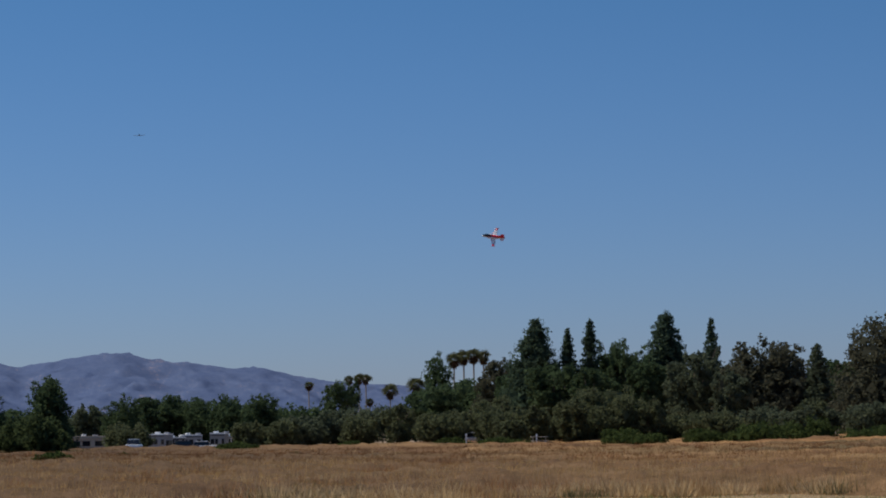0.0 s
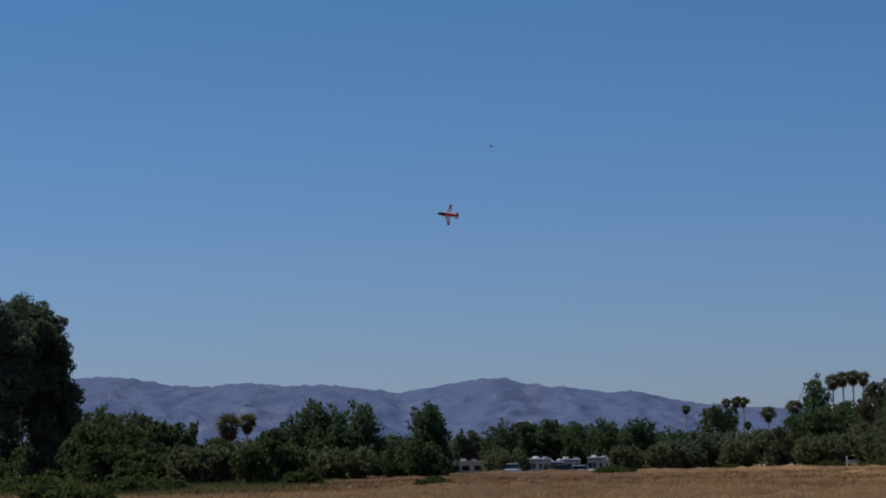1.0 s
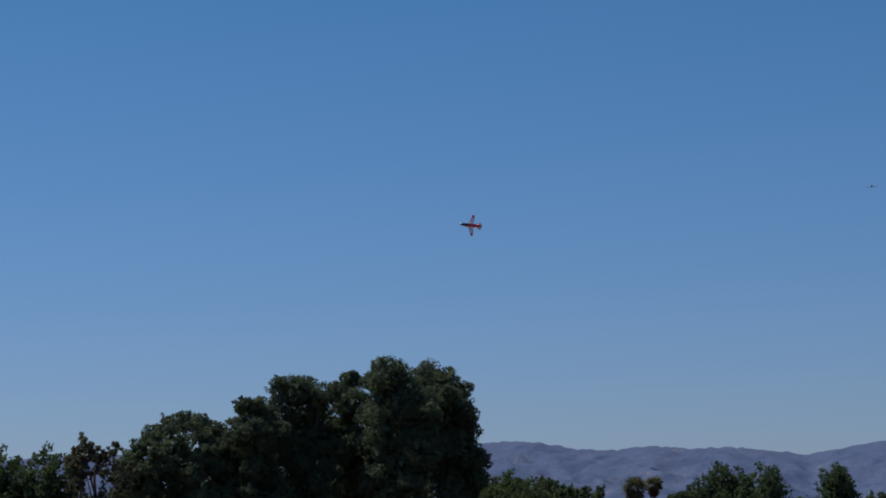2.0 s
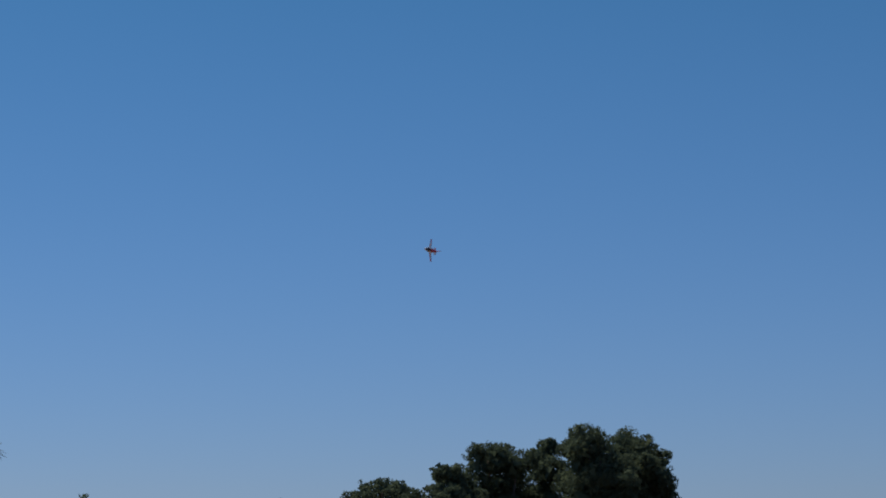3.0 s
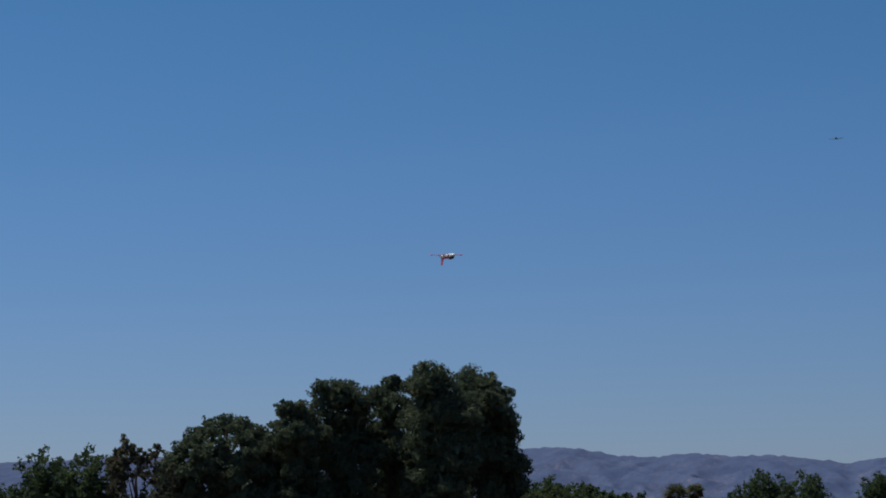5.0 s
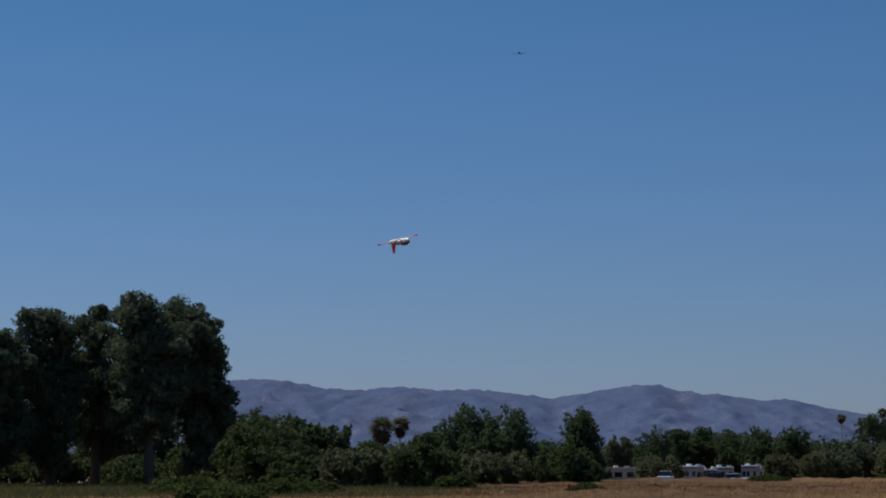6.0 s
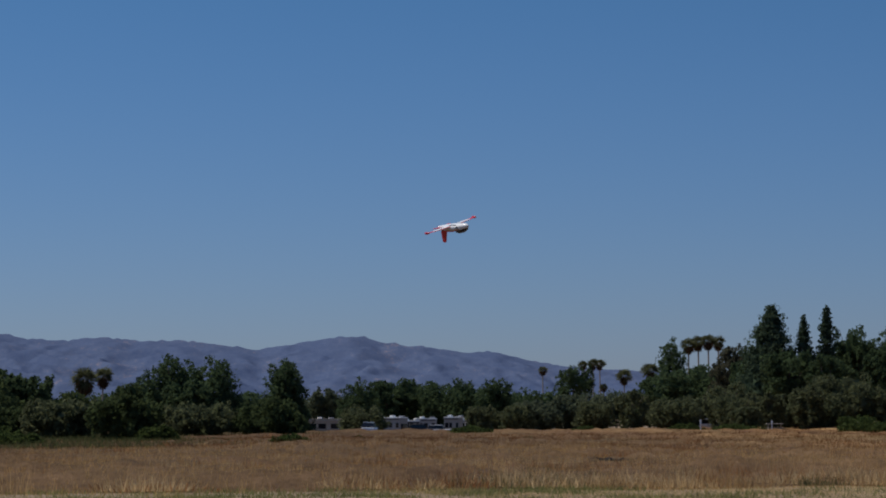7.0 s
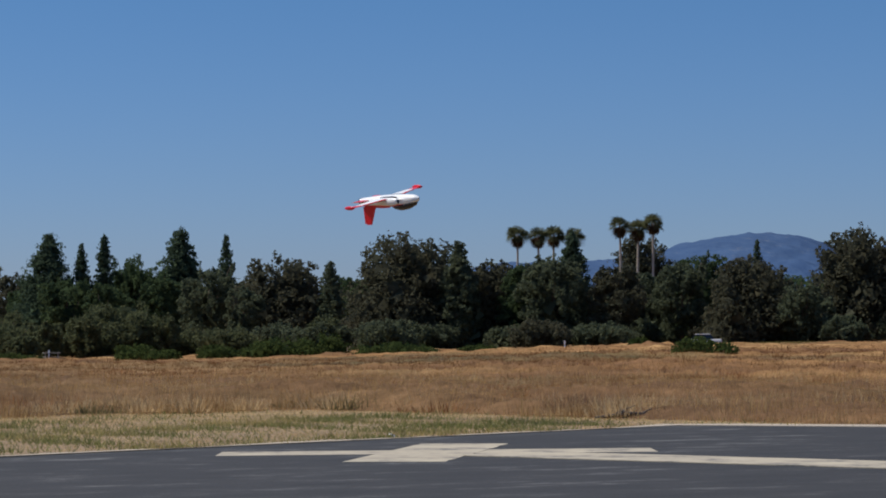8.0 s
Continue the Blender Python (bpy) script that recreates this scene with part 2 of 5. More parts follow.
def asphalt_material():
    m = bpy.data.materials.new("worn_asphalt")
    m.use_nodes = True
    t = m.node_tree
    b = t.nodes["Principled BSDF"]
    b.inputs["Specular IOR Level"].default_value = 0.2
    b.inputs["Roughness"].default_value = 0.85
    co = t.nodes.new("ShaderNodeTexCoord")
    mp = t.nodes.new("ShaderNodeMapping")
    mp.inputs["Rotation"].default_value = (0, 0, radians(-24))
    mp.inputs["Scale"].default_value = (0.42, 1.15, 1.0)
    t.links.new(co.outputs["Object"], mp.inputs["Vector"])
    streak = node(t, "ShaderNodeTexNoise", Scale=1.0, Detail=11.0, Roughness=0.80)
    t.links.new(mp.outputs[0], streak.inputs["Vector"])
    grain = node(t, "ShaderNodeTexNoise", Scale=30.0, Detail=4.0)
    t.links.new(co.outputs["Object"], grain.inputs["Vector"])
    r = t.nodes.new("ShaderNodeValToRGB")
    r.color_ramp.elements[0].position, r.color_ramp.elements[0].color = 0.30, (0.025, 0.0245, 0.0245, 1)
    r.color_ramp.elements[1].position, r.color_ramp.elements[1].color = 0.55, (0.042, 0.041, 0.0405, 1)
    e = r.color_ramp.elements.new(0.64)
    e.color = (0.135, 0.132, 0.128, 1)
    t.links.new(streak.outputs[0], r.inputs[0])
    r2 = t.nodes.new("ShaderNodeValToRGB")
    r2.color_ramp.elements[0].color, r2.color_ramp.elements[1].color = (0.45, 0.45, 0.44, 1), (1.55, 1.55, 1.52, 1)
    t.links.new(grain.outputs[0], r2.inputs[0])
    mul = t.nodes.new("ShaderNodeMixRGB")
    mul.blend_type = "MULTIPLY"
    mul.inputs[0].default_value = 1.0
    t.links.new(r.outputs[0], mul.inputs[1])
    t.links.new(r2.outputs[0], mul.inputs[2])
    t.links.new(mul.outputs[0], b.inputs["Base Color"])
    bp = node(t, "ShaderNodeBump", Strength=0.4, Distance=0.01)
    t.links.new(grain.outputs[0], bp.inputs["Height"])
    t.links.new(bp.outputs[0], b.inputs["Normal"])
    return m


def slab(name, outline, z0, z1, material):
    n = len(outline)
    verts = [(x, y, z0) for x, y in outline] + [(x, y, z1) for x, y in outline]
    faces = [tuple(range(n - 1, -1, -1)), tuple(range(n, 2 * n))]
    faces += [(i, (i + 1) % n, n + (i + 1) % n, n + i) for i in range(n)]
    return mesh_object(name, verts, faces, material)


def far_edge(x):
    """The far edge of the paving."""
    return np.where(np.asarray(x) < 21.5, 36.6 + 0.475 * (np.asarray(x) - 1.0), 46.3 - 1.1 * (np.asarray(x) - 21.5))


def make_paving():
    rng = random.Random(5)
    xs = [-60 + i * 0.7 for i in range(int(160 / 0.7))]
    edge = [(x, float(far_edge(x)) + rng.uniform(-0.14, 0.14)) for x in xs if float(far_edge(x)) > -20]
    outline = [(-60, -20), (edge[-1][0], -20)] + edge[::-1]
    ob = slab("runway", outline, -0.3, 0.0, asphalt_material())
    tagged(ob, "dark grey worn asphalt runway with pale scuffs", "runway", kind="structure")


make_paving()


def make_verge():
    """The thin line of pale sandy dirt along the paving's far edge."""
    rng = random.Random(8)
    xs = [-40 + i * 0.5 for i in range(180)]
    near = [(x, float(far_edge(x)) - 0.05) for x in xs]
    far = [(x, float(far_edge(x)) + 0.16 + 1.3 * float(smooth(x, 19, 24)) + 0.22 * math.sin(x * 0.9) * math.sin(x * 0.37) + rng.uniform(-0.12, 0.2)) for x in xs]
    ob = slab("verge", near + far[::-1], -0.25, 0.012, plain("pale_sandy_dirt", (0.36, 0.30, 0.225), 0.95, scale=3, vary=0.35, bump=0.5))
    tagged(ob, "thin line of pale sandy dirt beside the runway", "verge", kind="structure")


make_verge()


def stripe(a, b, width, z):
    (ax, ay), (bx, by) = a, b
    d = Vector((bx - ax, by - ay)).normalized()
    nx, ny = -d.y * width / 2, d.x * width / 2
    n = 14
    left = [(ax + (bx - ax) * i / n + nx * (1 + 0.03 * math.sin(i * 2.3)), ay + (by - ay) * i / n + ny * (1 + 0.03 * math.sin(i * 2.3))) for i in range(n + 1)]
    right = [(ax + (bx - ax) * i / n - nx, ay + (by - ay) * i / n - ny) for i in range(n + 1)]
    ob = slab("runway_marking", right + left[::-1], -0.01, z, MARKING)
    tagged(ob, "cream painted marking bar on asphalt, worn", "marking", group="runway markings")


stripe((9.87, 38.39), (16.32, 36.15), 1.4, 0.004)
stripe((14.55, 39.98), (11.42, 34.38), 1.5, 0.008)
stripe((13.6, 36.3), (19.6, 25.4), 1.65, 0.012)


# ---------------------------------------------------------------- grass
def tall_edge(x):
    """Where the tall grass begins, in metres ahead."""
    x = np.asarray(x, float)
    e = 59.0 + 0.22 * x
    return np.where(x > 19, np.maximum(e - (x - 19) * 3.6, far_edge(x) + 1.2), e)


def ripple(x, y, length, seed):
    """An irregular swell of that wavelength, about -1 to 1."""
    r = random.Random(seed)
    out = 0.0
    for _ in range(9):
        a, k = r.uniform(0, math.pi), 2 * math.pi / (length * r.uniform(0.6, 1.7))
        out = out + np.sin((x * math.cos(a) + y * math.sin(a)) * k + r.uniform(0, 6.28))
    return out / 3.2


def tuft_height(x, y):
    """The height of the matted tall grass."""
    x, y = np.asarray(x, float), np.asarray(y, float)
    wave = np.maximum(0.3, 0.88 + 0.24 * ripple(x, y, 32, 3))
    clump = np.maximum(0.45, 1 + 0.26 * ripple(x, y, 6.5, 4) + 0.14 * ripple(x, y, 2.2, 5))
    left = 1 - 0.65 * smooth(-np.degrees(np.arctan2(x, y)), -1.5, 4) * smooth(np.hypot(x, y), 85, 135)
    return 0.42 * wave * clump * left * smooth(y - tall_edge(x), 0.5, 7.0)


def canopy_material():
    m = bpy.data.materials.new("matted_dry_grass")
    m.use_nodes = True
    t = m.node_tree
    b = t.nodes["Principled BSDF"]
    b.inputs["Roughness"].default_value = 0.95
    b.inputs["Specular IOR Level"].default_value = 0.03
    co = t.nodes.new("ShaderNodeTexCoord")
    patch = node(t, "ShaderNodeTexNoise", Scale=0.045, Detail=7.0, Roughness=0.55)
    tuft = node(t, "ShaderNodeTexNoise", Scale=0.55, Detail=6.0, Roughness=0.7)
    straw = node(t, "ShaderNodeTexNoise", Scale=5.0, Detail=4.0, Roughness=0.7)
    for n in (patch, tuft, straw):
        t.links.new(co.outputs["Object"], n.inputs["Vector"])
    r = t.nodes.new("ShaderNodeValToRGB")
    for pos, c in ((0.38, (0.355, 0.215, 0.094)), (0.47, (0.285, 0.158, 0.066)), (0.53, (0.225, 0.120, 0.052)), (0.62, (0.165, 0.088, 0.044))):
        e = r.color_ramp.elements.new(pos)
        e.color = (*c, 1)
    r.color_ramp.elements.remove(r.color_ramp.elements[0])
    r.color_ramp.elements.remove(r.color_ramp.elements[-1])
    t.links.new(patch.outputs[0], r.inputs[0])
    # olive weeds mixed into the dry grass here and there
    weed = node(t, "ShaderNodeTexNoise", Scale=0.028, Detail=6.0, Roughness=0.65)
    shift = t.nodes.new("ShaderNodeMapping")
    shift.inputs["Location"].default_value = (130, 40, 7)
    t.links.new(co.outputs["Object"], shift.inputs["Vector"])
    t.links.new(shift.outputs[0], weed.inputs["Vector"])
    wr = t.nodes.new("ShaderNodeMapRange")
    wr.inputs["From Min"].default_value, wr.inputs["From Max"].default_value = 0.50, 0.68
    wr.inputs["To Max"].default_value = 0.8
    t.links.new(weed.outputs[0], wr.inputs["Value"])
    ol = t.nodes.new("ShaderNodeMixRGB")
    ol.inputs[2].default_value = (0.090, 0.080, 0.040, 1)
    t.links.new(wr.outputs[0], ol.inputs[0])
    t.links.new(r.outputs[0], ol.inputs[1])
    # the dry grass turns to duller brown scrub on the camp's side of the field
    sx = t.nodes.new("ShaderNodeSeparateXYZ")
    t.links.new(co.outputs["Object"], sx.inputs[0])
    dull = t.nodes.new("ShaderNodeMapRange")
    dull.inputs["From Min"].default_value, dull.inputs["From Max"].default_value = 62.0, 10.0
    dull.inputs["To Max"].default_value = 0.84
    t.links.new(sx.outputs[0], dull.inputs["Value"])
    br = t.nodes.new("ShaderNodeMixRGB")
    br.inputs[2].default_value = (0.088, 0.057, 0.034, 1)
    t.links.new(dull.outputs[0], br.inputs[0])
    t.links.new(ol.outputs[0], br.inputs[1])
    last = br.outputs[0]
    for n, lo, hi in ((tuft, 0.60, 1.34), (straw, 0.72, 1.28)):
        k = t.nodes.new("ShaderNodeValToRGB")
        k.color_ramp.elements[0].position, k.color_ramp.elements[0].color = 0.3, (lo, lo, lo, 1)
        k.color_ramp.elements[1].position, k.color_ramp.elements[1].color = 0.7, (hi, hi, hi, 1)
        t.links.new(n.outputs[0], k.inputs[0])
        mul = t.nodes.new("ShaderNodeMixRGB")
        mul.blend_type = "MULTIPLY"
        mul.inputs[0].default_value = 1.0
        t.links.new(last, mul.inputs[1])
        t.links.new(k.outputs[0], mul.inputs[2])
        last = mul.outputs[0]
    t.links.new(last, b.inputs["Base Color"])
    bp = node(t, "ShaderNodeBump", Strength=0.7, Distance=0.12)
    t.links.new(straw.outputs[0], bp.inputs["Height"])
    t.links.new(bp.outputs[0], b.inputs["Normal"])
    return m


def make_canopy():
    g = np.random.default_rng(31)
    az = np.radians(np.linspace(-33, 37, 460))
    rings = np.concatenate([np.linspace(44, 75, 60), np.geomspace(75.6, 395, 110)])
    verts = []
    for d in rings:
        x, y = d * np.sin(az), d * np.cos(az)
        h = tuft_height(x, y)
        z = terrain(x, y) + np.where(h > 0.01, h * g.uniform(0.80, 1.12, len(x)), -0.05)
        verts.append(np.stack([x, y, z], 1))
    n = len(az)
    faces = [(i * n + j, i * n + j + 1, (i + 1) * n + j + 1, (i + 1) * n + j) for i in range(len(rings) - 1) for j in range(n - 1)]
    ob = mesh_object("matted_grass", np.concatenate(verts), faces, canopy_material(), smooth_shade=True)
    tagged(ob, "matted rusty brown and straw grass over the field", "grass", kind="stuff")


def blades(name, label, n, d0, d1, az0, az1, height, width, material, keep, seed, lean=1.3, free=False):
    g = np.random.default_rng(seed)
    az = np.radians(g.uniform(az0, az1, n))
    d = np.sqrt(g.uniform(d0 * d0, d1 * d1, n))
    x, y = d * np.sin(az), d * np.cos(az)
    ok = keep(x, y, g)
    x, y = x[ok], y[ok]
    n = len(x)
    if free:
        h = height * g.uniform(0.35, 1.15, n) * (0.75 + 0.4 * ripple(x, y, 3.5, 8))
        z = terrain(x, y)
    elif "weeds" in name:
        h = height * g.uniform(0.45, 1.15, n)
        z = terrain(x, y)
    else:
        mat = tuft_height(x, y)
        h = height * g.uniform(0.4, 1.15, n) * (0.35 + mat / 0.42 * 0.8)
        z = terrain(x, y) + mat * (0.40 + 0.35 * smooth(np.hypot(x, y), 75, 150))
    base = np.stack([x, y, z - 0.02], 1)
    t = g.uniform(0, 2 * np.pi, n)
    side = np.stack([np.cos(t), np.sin(t), np.zeros(n)], 1) * (width * g.uniform(0.5, 1.4, n))[:, None]
    b = g.uniform(0, 2 * np.pi, n)
    tip = base + np.stack([np.cos(b) * h * lean * g.uniform(0, 1, n), np.sin(b) * h * lean * g.uniform(0, 1, n), h], 1)
    ob = quads_object(name, np.stack([base - side / 2, base + side / 2, tip + side * 0.35], 1), 3, material)
    tagged(ob, label, "grass", kind="stuff")
    return ob


def in_tall(x, y, g):
    return y > tall_edge(x) + g.normal(0, 0.6, len(x))


def in_strip(x, y, g):
    dense = g.uniform(0, 1, len(x)) < 0.10 + 0.90 * smooth(0.5 * ripple(x, y, 6, 6) + 0.6 * ripple(x, y, 2.0, 7), -0.05, 0.5)
    thin = g.uniform(0, 1, len(x)) < 1 - 0.85 * smooth(y - tall_edge(x), -8, -3.5) * smooth(x, 3, 13)
    return (y > far_edge(x) + 0.1) & (y < tall_edge(x) + 1.5) & dense & thin


make_canopy()
STALK = speckled("pale_straw_stalks", [(0.3089, 0.1908, 0.0782), (0.4277, 0.2756, 0.1213), (0.5702, 0.3922, 0.1915)], 0.9, [(0.1901, 0.1039, 0.0463), (0.2495, 0.1431, 0.0638), (0.3564, 0.2120, 0.0958)], 0.14, 0.48, 0.72)


def in_front(x, y, g):
    depth = y - tall_edge(x) + 1.2 * np.sin(x * 0.8 + np.sin(x * 0.31)) * np.sin(x * 0.23)
    return (depth > 0.1) & (g.uniform(0, 1, len(x)) < (0.55 + 0.45 * ripple(x, y, 5, 9)) * (1.2 - 0.1 * depth) * (0.35 + 0.65 * smooth(x, 2, 14)))


def in_near(x, y, g):
    return in_tall(x, y, g) & (g.uniform(0, 1, len(x)) < 1 - smooth(np.hypot(x, y), 70, 138))


def in_mid(x, y, g):
    d = np.hypot(x, y)
    return in_tall(x, y, g) & (g.uniform(0, 1, len(x)) < smooth(d, 70, 115)) & (g.uniform(0, 1, len(x)) < 1 - smooth(d, 170, 240))


blades("dry_grass", "tall dry straw-coloured wild grass", 240000, 45, 138, -16, 34, 0.42, 0.020, GRASS_NEAR, in_near, 11, 0.9)
blades("dry_grass", "pale upright straw stalks along the field's front edge", 200000, 44, 80, -10, 34, 0.62, 0.016, STALK, in_front, 17, 0.5, True)
blades("dry_grass", "tall rusty brown wild grass across the field", 260000, 70, 240, -19, 34, 0.27, 0.034, GRASS_FAR, in_mid, 12, 1.1)
blades("dry_grass", "distant rusty brown field grass", 80000, 160, 390, -24, 36, 0.18, 0.07, GRASS_FAR, in_tall, 13, 1.9)
blades("green_weeds", "short green weeds and straw beside the runway", 220000, 36, 66, -12, 34, 0.16, 0.024, GRASS_GREEN, in_strip, 14, 1.4)


LITTER = speckled("flattened_straw", [(0.3888, 0.2820, 0.1462), (0.5443, 0.4020, 0.2167), (0.6998, 0.5340, 0.3024)], 0.9, [(0.2851, 0.1980, 0.0958), (0.4277, 0.3000, 0.1512), (0.5573, 0.4080, 0.2117)], 0.4, 0.42, 0.6)


def in_litter(x, y, g):
    """Mown straw lies beside the tall grass, thinning towards the paving."""
    back = smooth(y - tall_edge(x), -9, -0.5)
    ok = g.uniform(0, 1, len(x)) < (0.35 + 0.65 * back) * (0.5 + 0.5 * smooth(ripple(x, y, 3, 12), -0.8, 0.5))
    return (y > far_edge(x) + 0.25) & (y < tall_edge(x) + 1.5) & ok


blades("straw_weeds", "pale mown straw lying between the weeds and the tall grass", 380000, 42, 66, 4, 31, 0.045, 0.034, LITTER, in_litter, 19, 6.0)


def tussocks(name, label, material, n, bladed, height, spread, seed, where, d0=57, d1=215, lean=0.5):
    """Loose domed clumps of stems that stand up out of the matted grass, thinning with the distance."""
    g = np.random.default_rng(seed)
    az = np.radians(g.uniform(-12, 34, n))
    d = d0 * (d1 / d0) ** g.uniform(0, 1, n)
    x, y = d * np.sin(az), d * np.cos(az)
    ok = (y > tall_edge(x) + g.uniform(-0.3, 1.5, n)) & (g.uniform(0, 1, n) < where(x, y) * smooth(x, -12, 8))
    x, y, d = x[ok], y[ok], d[ok]
    n = len(x)
    wide = spread * g.uniform(0.5, 1.5, n)
    tall = height * g.uniform(0.55, 1.2, n)
    x, y, wide, tall, d = (np.repeat(v, bladed) for v in (x, y, wide, tall, d))
    m = len(x)
    a, q = g.uniform(0, 2 * np.pi, m), np.sqrt(g.uniform(0, 1, m))
    bx, by = x + np.cos(a) * q * wide, y + np.sin(a) * q * wide
    h = tall * (1.05 - 0.65 * q * q) * g.uniform(0.55, 1.15, m)
    base = np.stack([bx, by, terrain(bx, by) + 0.05], 1)
    tip = base + np.stack([np.cos(a) * q * h * lean + g.normal(0, 0.3, m) * h, np.sin(a) * q * h * lean + g.normal(0, 0.3, m) * h, h], 1)
    t = g.uniform(0, np.pi, m)
    side = np.stack([np.cos(t), np.sin(t), np.zeros(m)], 1) * (0.00021 * d * g.uniform(0.6, 1.5, m))[:, None]
    ob = quads_object(name, np.stack([base - side, base + side, tip + side * 0.25], 1), 3, material)
    tagged(ob, label, "grass", kind="stuff")


PALE = speckled("pale_feathery_straw", [(0.3672, 0.2500, 0.1218), (0.4968, 0.3500, 0.1806), (0.6480, 0.4800, 0.2688)], through_light=0.5)
RUSTY = speckled("rust_brown_stems", [(0.1836, 0.0850, 0.0378), (0.2700, 0.1250, 0.0521), (0.3672, 0.1800, 0.0773)], through_light=0.45)
MAUVE = speckled("dark_mauve_stems", [(0.1056, 0.0605, 0.0423), (0.1552, 0.0880, 0.0565), (0.2236, 0.1265, 0.0750)], through_light=0.4)
DULL_GREEN = speckled("dull_olive_stems", [(0.085, 0.078, 0.035), (0.13, 0.115, 0.050), (0.19, 0.155, 0.072)], through_light=0.45)
tussocks("feather_grass", "pale upright feathery straw clumps in the field", PALE, 3400, 150, 0.50, 0.85, 51, lambda x, y: (0.18 + 0.7 * smooth(ripple(x, y, 9, 21), -0.2, 0.7)) * (0.8 + 0.6 * smooth(x, 10, 22)) * (1.0 - 0.75 * smooth(y - tall_edge(x), 4, 30 + 40 * smooth(x, 12, 26))))
tussocks("rusty_grass", "rust-brown dry weed clumps across the field", RUSTY, 2700, 120, 0.50, 1.15, 52, lambda x, y: (0.08 + 0.14 * smooth(-x, -14, -4)) + 0.75 * smooth(ripple(x, y, 24, 22), -0.3, 0.5) * smooth(y - tall_edge(x), 4, 20))
tussocks("mauve_weeds", "dark mauve-brown dead weed clumps in the field", MAUVE, 1300, 130, 0.46, 1.15, 53, lambda x, y: 0.08 + 0.9 * smooth(ripple(x, y, 14, 23), 0.1, 0.8))
tussocks("olive_weeds", "dull olive weed clumps among dry grass", DULL_GREEN, 1000, 110, 0.42, 0.9, 54, lambda x, y: 0.05 + 0.9 * smooth(ripple(x, y, 18, 24), 0.2, 0.9))


WEEDS_TALL = speckled("tall_green_weeds", [(0.040, 0.052, 0.020), (0.065, 0.078, 0.030), (0.11, 0.105, 0.045)], 0.9, [(0.12, 0.085, 0.045), (0.18, 0.125, 0.065), (0.24, 0.17, 0.09)], 0.06, 0.54, 0.72)


def in_weeds(x, y, g):
    az, d = np.degrees(np.arctan2(x, y)), np.hypot(x, y)
    edge = -3.2 + 2.0 * np.sin(d * 0.05) + g.normal(0, 0.5, len(x))
    ragged = g.uniform(0, 1, len(x)) < smooth(d + 14 * np.sin(x * 0.21) * np.sin(x * 0.083 + 1), 112, 175)
    return (az < edge + 4.0 * smooth(d, 190, 250)) & ragged


blades("green_weeds", "tall dull green weeds beside the bushes", 130000, 112, 262, -24, 4, 0.50, 0.07, WEEDS_TALL, in_weeds, 15, 1.4)


YELLOW = speckled("yellow_green_weeds", [(0.12, 0.115, 0.035), (0.17, 0.155, 0.048), (0.24, 0.20, 0.075)])


def in_patch(x, y, g):
    az, d = np.degrees(np.arctan2(x, y)), np.hypot(x, y)
    return ((az - 27.2) / 1.15) ** 2 + ((d - 290) / 45) ** 2 < 0.25 + 0.75 * g.uniform(0, 1, len(x)) ** 2


blades("green_weeds", "yellow-green weeds in a patch of the dry field", 16000, 240, 345, 25.8, 28.6, 0.62, 0.08, YELLOW, in_patch, 18, 0.9)


